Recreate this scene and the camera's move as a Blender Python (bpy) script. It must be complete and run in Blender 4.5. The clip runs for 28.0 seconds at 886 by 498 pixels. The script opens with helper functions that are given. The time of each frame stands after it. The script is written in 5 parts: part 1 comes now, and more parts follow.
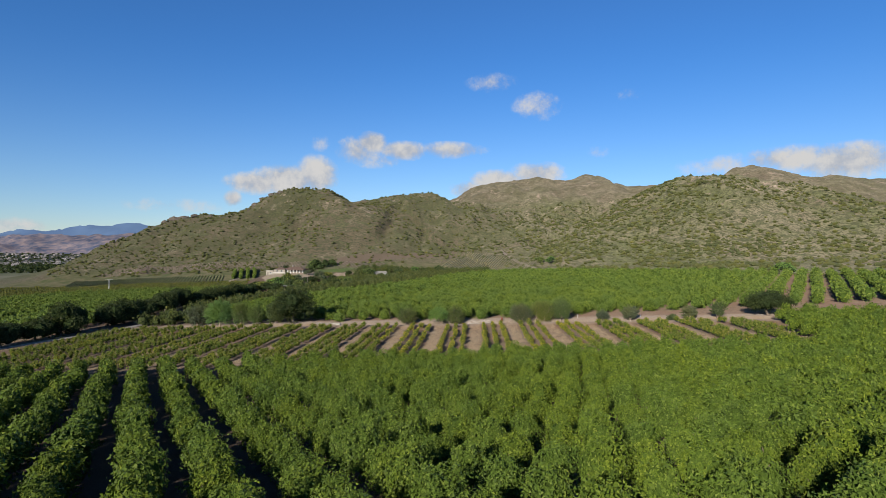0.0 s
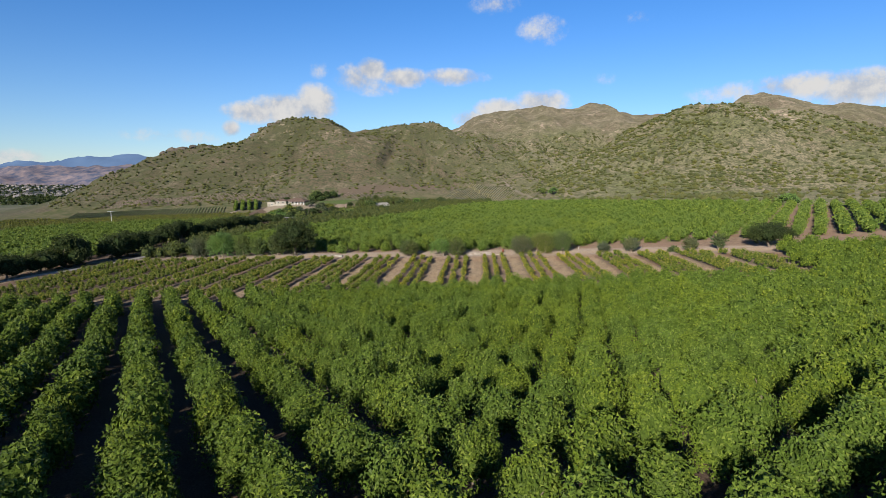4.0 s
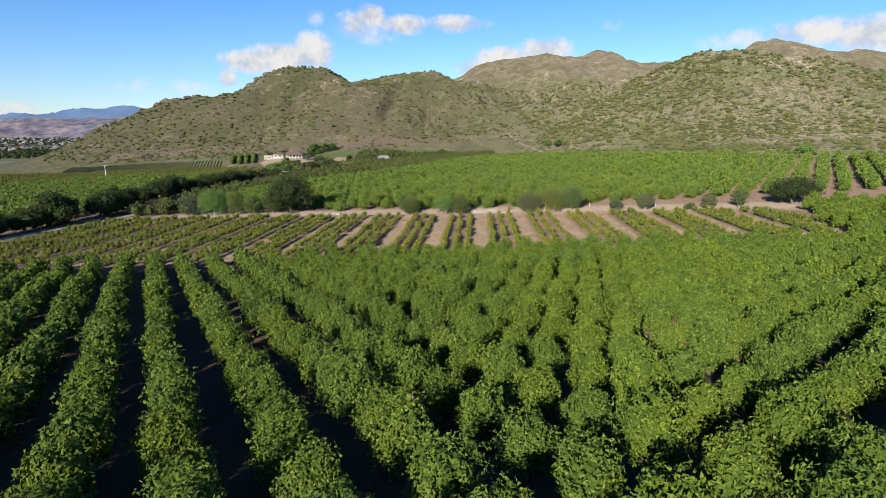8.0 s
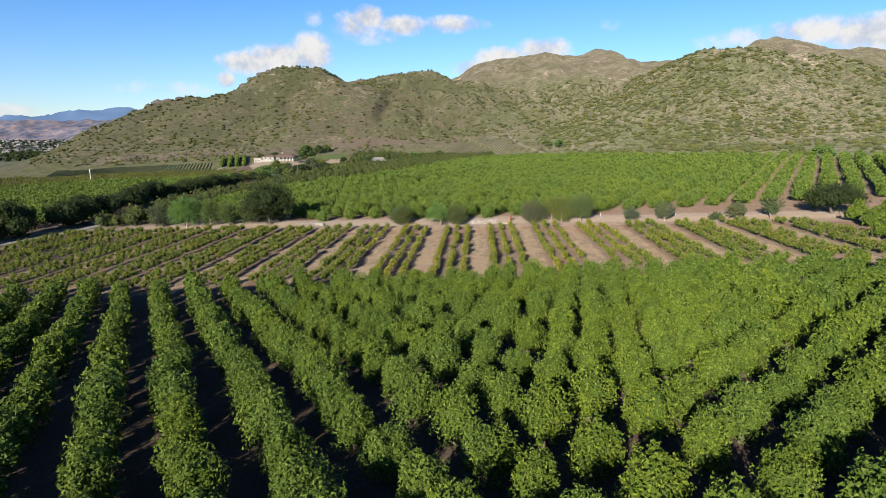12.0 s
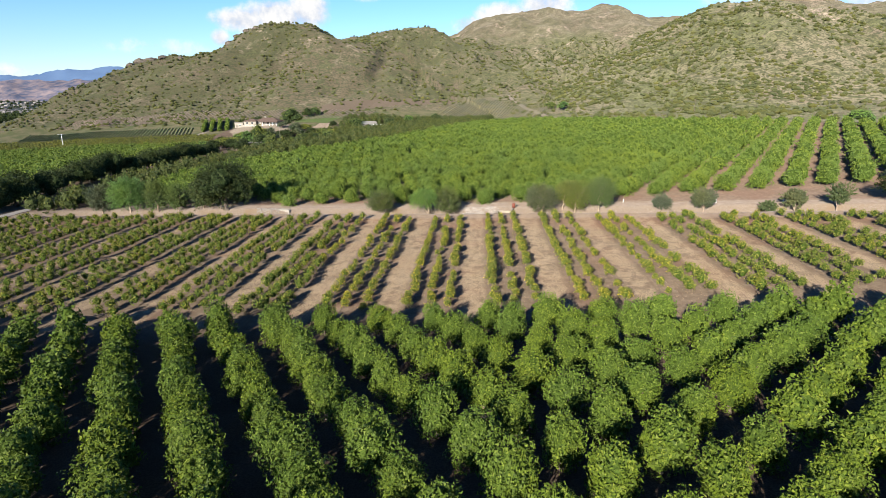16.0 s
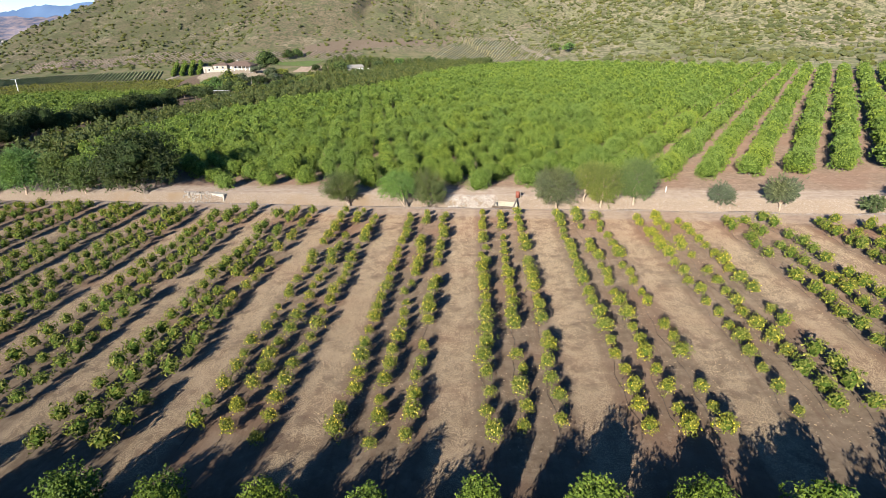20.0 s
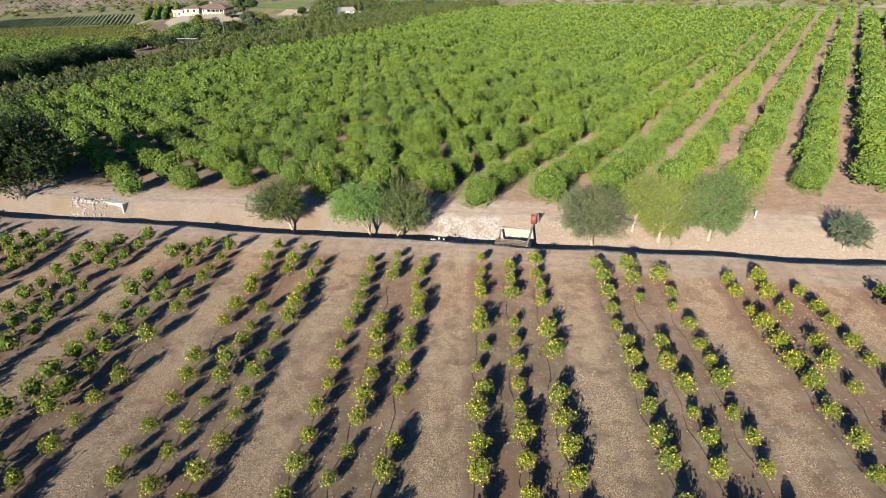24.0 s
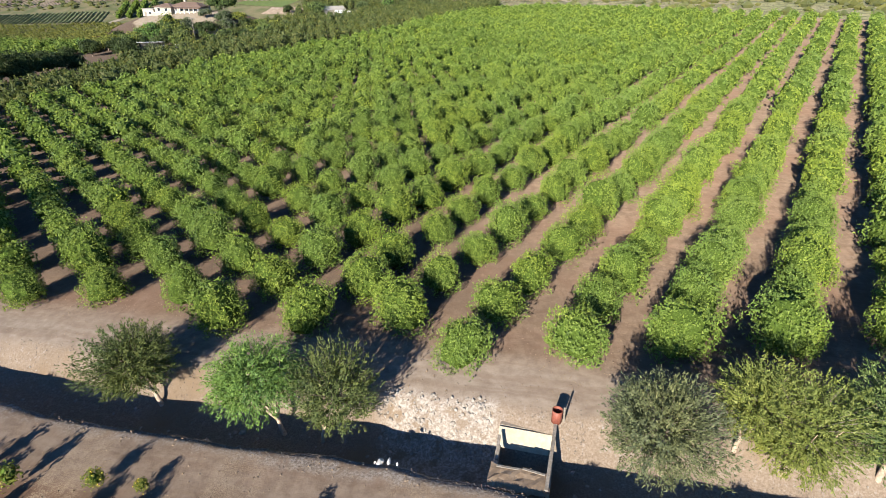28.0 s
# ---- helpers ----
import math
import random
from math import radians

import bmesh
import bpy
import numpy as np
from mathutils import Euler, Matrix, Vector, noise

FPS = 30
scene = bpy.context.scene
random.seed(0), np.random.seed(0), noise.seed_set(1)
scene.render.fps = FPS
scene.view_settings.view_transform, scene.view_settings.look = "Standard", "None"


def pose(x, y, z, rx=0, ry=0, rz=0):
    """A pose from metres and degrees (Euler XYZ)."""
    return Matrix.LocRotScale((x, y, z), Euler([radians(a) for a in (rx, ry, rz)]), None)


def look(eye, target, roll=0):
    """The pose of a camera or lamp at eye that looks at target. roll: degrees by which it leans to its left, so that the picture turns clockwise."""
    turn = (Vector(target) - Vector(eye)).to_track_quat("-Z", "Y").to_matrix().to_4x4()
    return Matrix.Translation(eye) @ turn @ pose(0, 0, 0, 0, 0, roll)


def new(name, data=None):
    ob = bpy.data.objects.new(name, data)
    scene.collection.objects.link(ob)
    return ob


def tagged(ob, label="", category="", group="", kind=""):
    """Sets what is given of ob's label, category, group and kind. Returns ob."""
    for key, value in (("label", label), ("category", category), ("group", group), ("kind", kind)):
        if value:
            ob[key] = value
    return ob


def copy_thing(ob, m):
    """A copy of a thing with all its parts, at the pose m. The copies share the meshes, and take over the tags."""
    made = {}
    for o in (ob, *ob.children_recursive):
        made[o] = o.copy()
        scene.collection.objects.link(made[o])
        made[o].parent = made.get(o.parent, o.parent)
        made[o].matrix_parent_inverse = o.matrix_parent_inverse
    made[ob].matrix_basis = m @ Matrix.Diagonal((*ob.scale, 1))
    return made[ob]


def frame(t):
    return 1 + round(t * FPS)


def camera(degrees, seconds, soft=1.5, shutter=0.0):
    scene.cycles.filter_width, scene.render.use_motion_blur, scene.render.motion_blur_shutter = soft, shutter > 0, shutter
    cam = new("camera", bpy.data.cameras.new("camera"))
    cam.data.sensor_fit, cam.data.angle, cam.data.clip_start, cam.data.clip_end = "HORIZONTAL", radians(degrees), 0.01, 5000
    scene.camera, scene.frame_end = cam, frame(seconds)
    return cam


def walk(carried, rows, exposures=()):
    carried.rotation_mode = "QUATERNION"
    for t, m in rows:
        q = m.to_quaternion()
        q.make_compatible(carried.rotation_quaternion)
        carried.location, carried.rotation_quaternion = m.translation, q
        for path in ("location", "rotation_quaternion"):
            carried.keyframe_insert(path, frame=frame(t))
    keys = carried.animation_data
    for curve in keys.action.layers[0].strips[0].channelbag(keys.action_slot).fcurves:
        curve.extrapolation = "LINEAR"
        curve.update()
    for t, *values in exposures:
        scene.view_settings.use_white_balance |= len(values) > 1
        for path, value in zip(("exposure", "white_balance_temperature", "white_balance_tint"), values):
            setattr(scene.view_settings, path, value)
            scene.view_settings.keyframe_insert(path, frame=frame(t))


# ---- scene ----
cam = camera(76.43, 28.0, soft=0.6)
PATH = [  # seconds, x, y, z, yaw, pitch, roll
    (0, -5.40, -77.48, 19.90, 0.10, 0.13, -0.43),
    (1, -5.39, -77.47, 19.90, 0.18, -1.54, -0.43),
    (2, -5.31, -77.53, 19.88, 0.19, -3.19, -0.39),
    (2.5, -5.26, -77.54, 19.89, 0.22, -4.00, -0.37),
    (4.5, -5.13, -76.22, 20.12, 0.39, -8.41, -0.34),
    (5, -5.17, -75.47, 20.16, 0.47, -10.35, -0.33),
    (5.5, -5.25, -74.63, 20.21, 0.46, -11.67, -0.31),
    (6, -5.35, -73.73, 20.26, 0.44, -11.64, -0.28),
    (7, -5.51, -71.65, 20.36, 0.44, -11.63, -0.21),
    (8, -5.58, -69.07, 20.45, 0.44, -11.69, -0.17),
    (9, -5.57, -66.04, 20.50, 0.42, -11.63, -0.11),
    (10, -5.38, -62.43, 20.55, 0.36, -11.62, -0.04),
    (11, -5.02, -58.13, 20.59, 0.34, -11.64, 0.02),
    (12, -4.60, -53.13, 20.69, 0.30, -11.65, 0.07),
    (13, -4.07, -47.73, 20.89, 0.29, -11.64, 0.11),
    (13.5, -3.77, -44.97, 21.03, 0.26, -11.74, 0.10),
    (15.5, -2.85, -32.59, 21.97, 0.21, -14.83, 0.15),
    (16, -2.49, -29.07, 22.11, 0.23, -15.53, 0.14),
    (17, -1.73, -21.87, 22.34, 0.13, -16.66, 0.09),
    (18, -1.06, -14.49, 22.55, 0.07, -17.77, 0.07),
    (19, -0.50, -7.14, 22.81, 0.00, -19.31, 0.02),
    (20, 0.00, 0.00, 22.99, 0.00, -21.19, 0.05),
    (21, 0.55, 7.03, 23.06, 0.08, -22.97, 0.08),
    (21.5, 0.87, 10.52, 23.07, 0.12, -23.82, 0.08),
    (23.5, 1.97, 24.34, 22.84, 0.29, -26.49, -0.02),
    (24, 2.14, 27.83, 22.91, 0.34, -26.51, -0.01),
    (25, 2.53, 34.87, 23.09, 0.35, -26.58, -0.10),
    (26, 3.03, 41.91, 23.28, 0.41, -26.70, -0.17),
    (27, 3.69, 48.66, 23.45, 0.44, -26.73, -0.26),
    (28, 4.38, 54.46, 23.59, 0.47, -26.92, -0.39),
]

walk(cam, [(t, pose(x, y, z, 90 + p, r, w)) for t, x, y, z, w, p, r in PATH],
     exposures=[(0, 0.28), (2.5, 0.36), (5.0, 0.52), (7.0, 0.66), (13.5, 0.78), (17.0, 1.06), (24.0, 1.28), (28.0, 1.38)])

# ---- world and sun ----
SUN_EL, SUN_AZ = 19.0, 203.5     # degrees; azimuth clockwise from +y


def sun_vector():
    e, a = radians(SUN_EL), radians(SUN_AZ)
    return Vector((math.sin(a) * math.cos(e), math.cos(a) * math.cos(e), math.sin(e)))


sun = new("sun", bpy.data.lights.new("sun", "SUN"))
sun.data.energy, sun.data.angle, sun.data.color = 5.0, radians(0.55), (1.0, 0.93, 0.82)
sun.matrix_world = look(sun_vector() * 100, (0, 0, 0))

CLOUDS = [(-18.6, 6.3, 2.6, 0.9, 1.0), (-15.6, 6.7, 3.2, 1.3, 1.0), (-12.8, 7.3, 2.0, 1.6, 1.0), (-20.6, 4.8, 0.8, 0.7, 0.9),
          (-12.4, 10.4, 0.9, 0.7, 0.4), (-8.6, 9.9, 2.2, 1.2, 0.8), (-7.4, 10.6, 1.6, 1.0, 1.0), (-7.0, 9.0, 2.8, 0.7, 0.5),
          (-4.2, 10.0, 2.4, 0.8, 1.0), (0.6, 10.1, 3.2, 0.7, 0.85), (2.4, 6.2, 1.8, 0.8, 0.8), (5.6, 6.8, 3.0, 1.1, 0.95),
          (9.3, 7.7, 2.6, 1.0, 0.9), (15.2, 9.7, 1.0, 0.5, 0.3), (27.5, 7.8, 4.5, 0.9, 0.45), (31.5, 8.1, 4.0, 1.0, 0.8),
          (35.5, 7.6, 4.0, 1.3, 0.95), (-25.8, 3.9, 5.0, 0.6, 0.3), (-37.5, 1.7, 2.3, 0.6, 0.6),
          (4.65, 16.6, 2.3, 0.8, 0.5), (9.3, 14.2, 2.3, 1.2, 0.52), (18.2, 15.0, 1.5, 0.6, 0.28)]


class Nodes:
    """Short names for building a node tree."""

    def __init__(self, tree):
        self.t = tree
        tree.nodes.clear()

    def n(self, kind):
        return self.t.nodes.new("ShaderNode" + kind)

    def link(self, a, b):
        self.t.links.new(a, b)

    def put(self, socket, value):
        if isinstance(value, bpy.types.NodeSocket):
            self.t.links.new(value, socket)
        else:
            socket.default_value = value

    def math(self, op, a, b=0.0, c=0.0, clamp=False):
        m = self.t.nodes.new("ShaderNodeMath")
        m.operation, m.use_clamp = op, clamp
        self.put(m.inputs[0], a), self.put(m.inputs[1], b), self.put(m.inputs[2], c)
        return m.outputs[0]

    def mix(self, f, a, b, kind="MIX"):
        m = self.t.nodes.new("ShaderNodeMix")
        m.data_type, m.blend_type = "RGBA", kind
        self.put(m.inputs[0], f)
        for s, v in ((m.inputs[6], a), (m.inputs[7], b)):
            self.put(s, v if isinstance(v, bpy.types.NodeSocket) else (*v, 1.0))
        return m.outputs[2]

    def noise(self, vec, scale, detail=3.0, rough=0.55, out=0):
        m = self.t.nodes.new("ShaderNodeTexNoise")
        m.inputs["Scale"].default_value, m.inputs["Detail"].default_value = scale, detail
        m.inputs["Roughness"].default_value = rough
        if vec is not None:
            self.link(vec, m.inputs["Vector"])
        return m.outputs[out]

    def ramp(self, f, lo, hi):
        m = self.t.nodes.new("ShaderNodeMapRange")
        m.interpolation_type = "SMOOTHSTEP"
        self.put(m.inputs[0], f), self.put(m.inputs[1], lo), self.put(m.inputs[2], hi)
        return m.outputs[0]


world = bpy.data.worlds.new("sky")
world.use_nodes = True
scene.world = world
N = Nodes(world.node_tree)
sky = N.n("TexSky")
sky.sky_type, sky.sun_disc = "NISHITA", False
sky.sun_elevation, sky.sun_rotation = radians(SUN_EL), radians(SUN_AZ)
sky.air_density, sky.dust_density, sky.ozone_density = 1.0, 0.0, 4.0
co = N.n("TexCoord").outputs["Generated"]
sep = N.n("SeparateXYZ")
N.link(co, sep.inputs[0])
az = N.math("MULTIPLY", N.math("ARCTAN2", sep.outputs[0], sep.outputs[1]), 57.2958)
el = N.math("MULTIPLY", N.math("ARCSINE", sep.outputs[2]), 57.2958)
mask = None
for a, e, w, h, s in CLOUDS:
    w, h = w * 1.3, h * 1.45
    u = N.math("POWER", N.math("ABSOLUTE", N.math("DIVIDE", N.math("SUBTRACT", az, a), w)), 2.0)
    v = N.math("POWER", N.math("ABSOLUTE", N.math("DIVIDE", N.math("SUBTRACT", el, e), h)), 2.0)
    m = N.math("MULTIPLY", N.math("SUBTRACT", 1.0, N.math("ADD", u, v), clamp=True), s)
    mask = m if mask is None else N.math("MAXIMUM", mask, m)
puff = N.noise(co, 20.0, 9.0, 0.66)
fine = N.noise(co, 60.0, 8.0, 0.68)
dens = N.math("ADD", N.math("MULTIPLY", mask, 1.3), N.math("MULTIPLY", N.math("SUBTRACT", puff, 0.5), 1.9))
dens = N.math("ADD", dens, N.math("MULTIPLY", N.math("SUBTRACT", fine, 0.5), 0.9))
dens = N.math("MULTIPLY", N.ramp(dens, 0.1, 1.15), N.ramp(mask, 0.0, 0.25))
bg_sky, bg_cloud, mixer, out = N.n("Background"), N.n("Background"), N.n("MixShader"), N.n("OutputWorld")
blue = N.mix(N.ramp(el, -1.0, 20.0), (0.98, 1.06, 1.27), (0.47, 0.89, 1.33))
blue = N.mix(N.ramp(el, 26.0, 62.0), blue, (0.25, 0.27, 0.28))
N.link(N.mix(1.0, sky.outputs[0], blue, "MULTIPLY"), bg_sky.inputs[0])
bg_sky.inputs[1].default_value = 0.082
N.link(N.mix(N.ramp(puff, 0.35, 0.6), (0.62, 0.68, 0.80), (0.98, 0.97, 0.96)), bg_cloud.inputs[0])
bg_cloud.inputs[1].default_value = 0.54
N.link(dens, mixer.inputs[0]), N.link(bg_sky.outputs[0], mixer.inputs[1]), N.link(bg_cloud.outputs[0], mixer.inputs[2])
N.link(mixer.outputs[0], out.inputs[0])


# ---- materials ----
def material(name):
    m = bpy.data.materials.new(name)
    m.use_nodes = True
    k = Nodes(m.node_tree)
    b, o = k.n("BsdfPrincipled"), k.n("OutputMaterial")
    k.link(b.outputs[0], o.inputs[0])
    return m, k, b, o


def leaf_material(name, dark, mid, light, clear=0.18):
    """Foliage: leaf to leaf and tree to tree variation, some light coming through."""
    m, k, b, o = material(name)
    geo, info = k.n("NewGeometry"), k.n("ObjectInfo")
    c = k.mix(k.ramp(geo.outputs["Random Per Island"], 0.0, 0.75), dark, mid)
    c = k.mix(k.ramp(geo.outputs["Random Per Island"], 0.78, 1.0), c, light)
    big = k.noise(geo.outputs["Position"], 0.12, 2.0)
    c = k.mix(k.ramp(big, 0.35, 0.7), c, k.mix(1.0, c, (1.25, 1.12, 0.75), "MULTIPLY"))
    c = k.mix(k.math("MULTIPLY", info.outputs["Random"], 0.35), c, k.mix(1.0, c, (0.62, 0.7, 0.7), "MULTIPLY"))
    k.link(c, b.inputs["Base Color"])
    b.inputs["Roughness"].default_value, b.inputs["Diffuse Roughness"].default_value = 0.6, 1.0
    b.inputs["Specular IOR Level"].default_value = 0.15
    tr, mx = k.n("BsdfTranslucent"), k.n("MixShader")
    k.link(k.mix(1.0, c, (1.5, 1.6, 0.5), "MULTIPLY"), tr.inputs[0])
    mx.inputs[0].default_value = clear
    k.link(b.outputs[0], mx.inputs[1]), k.link(tr.outputs[0], mx.inputs[2]), k.link(mx.outputs[0], o.inputs[0])
    return m


LEMON = leaf_material("lemon_leaf", (0.050, 0.082, 0.012), (0.096, 0.146, 0.022), (0.165, 0.216, 0.040), 0.05)
FAR_LEMON = leaf_material("bright_lemon_leaf", (0.076, 0.118, 0.024), (0.130, 0.186, 0.037), (0.195, 0.252, 0.055), 0.06)
YOUNG = leaf_material("young_citrus_leaf", (0.085, 0.105, 0.020), (0.155, 0.175, 0.034), (0.30, 0.29, 0.07))
OLIVE = leaf_material("olive_leaf", (0.056, 0.070, 0.042), (0.100, 0.120, 0.073), (0.17, 0.19, 0.125))
GREEN = leaf_material("bush_leaf", (0.060, 0.090, 0.028), (0.115, 0.158, 0.052), (0.19, 0.235, 0.09))
PEPPER = leaf_material("pepper_leaf", (0.068, 0.132, 0.040), (0.118, 0.205, 0.066), (0.19, 0.30, 0.10))
SHRUB = leaf_material("chaparral_leaf", (0.070, 0.080, 0.032), (0.100, 0.108, 0.046), (0.132, 0.138, 0.062))
BROWNISH = leaf_material("brownish_leaf", (0.046, 0.064, 0.020), (0.088, 0.108, 0.036), (0.150, 0.150, 0.06))


def plain(name, a, b_, scale, rough=0.85, bump=0.0, metal=0.0, gloss=0.3):
    m, k, b, o = material(name)
    pos = k.n("NewGeometry").outputs["Position"]
    f = k.noise(pos, scale, 6.0, 0.62)
    g = k.noise(pos, scale * 0.13, 3.0)
    c = k.mix(k.ramp(f, 0.3, 0.7), a, b_)
    c = k.mix(k.math("MULTIPLY", k.ramp(g, 0.4, 0.7), 0.4), c, k.mix(1.0, c, (0.72, 0.7, 0.68), "MULTIPLY"))
    k.link(c, b.inputs["Base Color"])
    b.inputs["Roughness"].default_value, b.inputs["Metallic"].default_value = rough, metal
    b.inputs["Specular IOR Level"].default_value = gloss
    if bump:
        bp = k.n("Bump")
        bp.inputs["Strength"].default_value, bp.inputs["Distance"].default_value = 0.6, bump
        k.link(f, bp.inputs["Height"]), k.link(bp.outputs[0], b.inputs["Normal"])
    return m


BARK = plain("bark", (0.10, 0.075, 0.055), (0.24, 0.19, 0.15), 9.0, 0.9, 0.02)
CONCRETE = plain("concrete", (0.31, 0.28, 0.235), (0.43, 0.395, 0.335), 4.0, 0.85, 0.005)
ROCK = plain("rock", (0.19, 0.165, 0.138), (0.34, 0.305, 0.262), 5.0, 0.9, 0.02)
RUST = plain("rusty_paint", (0.16, 0.045, 0.03), (0.25, 0.08, 0.05), 7.0, 0.6)
STUCCO = plain("stucco", (0.31, 0.275, 0.22), (0.38, 0.34, 0.28), 2.0, 0.9)
ROOF = plain("roof_tile", (0.13, 0.085, 0.062), (0.20, 0.135, 0.10), 3.0, 0.85)
WHITE = plain("white_paint", (0.74, 0.74, 0.72), (0.82, 0.82, 0.8), 2.0, 0.5)
WOOD = plain("weathered_wood", (0.15, 0.125, 0.10), (0.28, 0.245, 0.205), 8.0, 0.9, 0.01)
YELLOW = plain("lemon_peel", (0.75, 0.55, 0.03), (0.85, 0.68, 0.06), 6.0, 0.45)
GLASS = plain("dark_glass", (0.02, 0.025, 0.03), (0.03, 0.035, 0.04), 1.0, 0.1)

WILLOW = leaf_material("willow_leaf", (0.046, 0.066, 0.028), (0.088, 0.116, 0.050), (0.15, 0.182, 0.085))
SHRUBBY = leaf_material("yellowish_leaf", (0.085, 0.105, 0.024), (0.155, 0.18, 0.046), (0.25, 0.27, 0.09))
DARK_OLIVE = leaf_material("oak_leaf", (0.020, 0.032, 0.012), (0.042, 0.060, 0.022), (0.08, 0.1, 0.04))
VINE = leaf_material("vine_leaf", (0.07, 0.082, 0.02), (0.115, 0.125, 0.035), (0.17, 0.17, 0.055))
VINE_GREY = leaf_material("grey_vine_leaf", (0.15, 0.145, 0.10), (0.2, 0.19, 0.135), (0.26, 0.24, 0.18))
FURROW = plain("furrow_soil", (0.18, 0.135, 0.10), (0.27, 0.21, 0.16), 0.5)
PALE_BARK = plain("pale_bark", (0.28, 0.2, 0.14), (0.46, 0.36, 0.27), 7.0, 0.9, 0.02)
# distance haze is painted in as blue; on the foothills it is shade too
HAZE_BLUE = plain("haze_tinted_mountain", (0.075, 0.13, 0.24), (0.10, 0.165, 0.28), 0.004)
FAR_RANGE = plain("haze_tinted_foothill", (0.06, 0.085, 0.145), (0.30, 0.23, 0.22), 0.025)
TOWN = plain("pale_render", (0.10, 0.09, 0.085), (0.36, 0.33, 0.30), 0.02)
RUBBER = plain("black_hose", (0.012, 0.012, 0.012), (0.03, 0.03, 0.03), 6.0, 0.6)
METAL = plain("galvanised_metal", (0.35, 0.36, 0.36), (0.55, 0.56, 0.56), 5.0, 0.45, 0.0, 0.6)
ROAD = plain("pale_road", (0.30, 0.27, 0.24), (0.40, 0.36, 0.32), 1.2, 0.9, 0.01)
GRAVEL = plain("pale_gravel", (0.25, 0.20, 0.15), (0.34, 0.28, 0.215), 1.5, 0.95, 0.02)
LAWN = plain("lawn", (0.085, 0.12, 0.03), (0.13, 0.17, 0.045), 1.0, 0.95, 0.02)
BLUE_TARP = plain("blue_tarp", (0.05, 0.14, 0.4), (0.07, 0.18, 0.46), 3.0, 0.5)
CREAM = plain("cream_concrete", (0.32, 0.27, 0.195), (0.40, 0.345, 0.255), 3.0, 0.85, 0.004)
# crown core darker than its leaves: inner shade put into the colour
SHADE_CORE = plain("shaded_inner_leaf", (0.040, 0.064, 0.012), (0.080, 0.122, 0.022), 9.0, 0.95, 0.08, gloss=0.02)
CRAG = plain("crag", (0.07, 0.06, 0.05), (0.17, 0.14, 0.108), 0.6, 0.95, 0.3)

PALE_ROCK = plain("pale_rock", (0.40, 0.38, 0.35), (0.60, 0.575, 0.54), 5.0, 0.9, 0.02)
CLOD = plain("clod", (0.16, 0.112, 0.074), (0.26, 0.19, 0.128), 2.5, 0.95)
STRAW = plain("straw", (0.22, 0.155, 0.085), (0.36, 0.265, 0.155), 3.0, 0.9)
DULL = plain("dull_gravel", (0.12, 0.098, 0.078), (0.20, 0.165, 0.135), 3.0, 0.95)
DARK_BARK = plain("grey_bark", (0.12, 0.095, 0.075), (0.25, 0.205, 0.165), 7.0, 0.9, 0.02)
ROWCROP = plain("row_crop", (0.10, 0.122, 0.038), (0.19, 0.20, 0.075), 0.9, 0.9)
# cores of oak, garden and brownish crowns, toned for the shade inside them
OAK_CORE = plain("shaded_inner_oak_leaf", (0.018, 0.030, 0.011), (0.040, 0.058, 0.021), 9.0, 0.95, 0.08, gloss=0.02)
BROWN_CORE = plain("shaded_inner_brown_leaf", (0.036, 0.050, 0.017), (0.074, 0.088, 0.032), 9.0, 0.95, 0.08, gloss=0.02)
VALLEY = plain("wooded_slope", (0.030, 0.045, 0.032), (0.085, 0.085, 0.062), 0.02)

# ---- the lie of the land ----
SLOPE = 0.0546          # the valley floor rises towards +x
SKEW = 0.2375           # the ditch runs at y = c - SKEW * x


def hash2(i, j, seed):
    v = np.sin(i * 127.1 + j * 311.7 + seed * 74.7) * 43758.5453
    return v - np.floor(v)


def vnoise(x, y, seed=0):
    i, j = np.floor(x), np.floor(y)
    u, v = x - i, y - j
    u, v = u * u * (3 - 2 * u), v * v * (3 - 2 * v)
    a, b = hash2(i, j, seed), hash2(i + 1, j, seed)
    c, d = hash2(i, j + 1, seed), hash2(i + 1, j + 1, seed)
    return (a * (1 - u) + b * u) * (1 - v) + (c * (1 - u) + d * u) * v


def fbm(x, y, octaves=4, seed=0):
    s, amp, tot = 0, 1.0, 0
    for o in range(octaves):
        s, tot = s + amp * vnoise(x, y, seed + o), tot + amp
        x, y, amp = x * 2.03 + 11.3, y * 2.03 - 7.1, amp * 0.5
    return s / tot


def crest(x, y, pts, front, back, power=1.0):
    """Height over a ridge whose crest runs along pts (x, y, z)."""
    best, h, side = np.full(x.shape, 1e9), np.zeros(x.shape), np.zeros(x.shape)
    for (ax, ay, az_), (bx, by, bz) in zip(pts, pts[1:]):
        dx, dy = bx - ax, by - ay
        s = np.clip(((x - ax) * dx + (y - ay) * dy) / (dx * dx + dy * dy), 0, 1)
        px, py = ax + s * dx, ay + s * dy
        d = np.hypot(x - px, y - py)
        closer = d < best
        best = np.where(closer, d, best)
        h = np.where(closer, az_ + s * (bz - az_), h)
        side = np.where(closer, y - py, side)
    w = np.where(side < 0, front, back)
    q = np.clip(best / w, 0, 1)
    prof = (1 - q) * 0.55 + 0.45 * (0.5 + 0.5 * np.cos(np.pi * q))
    return h * prof ** power


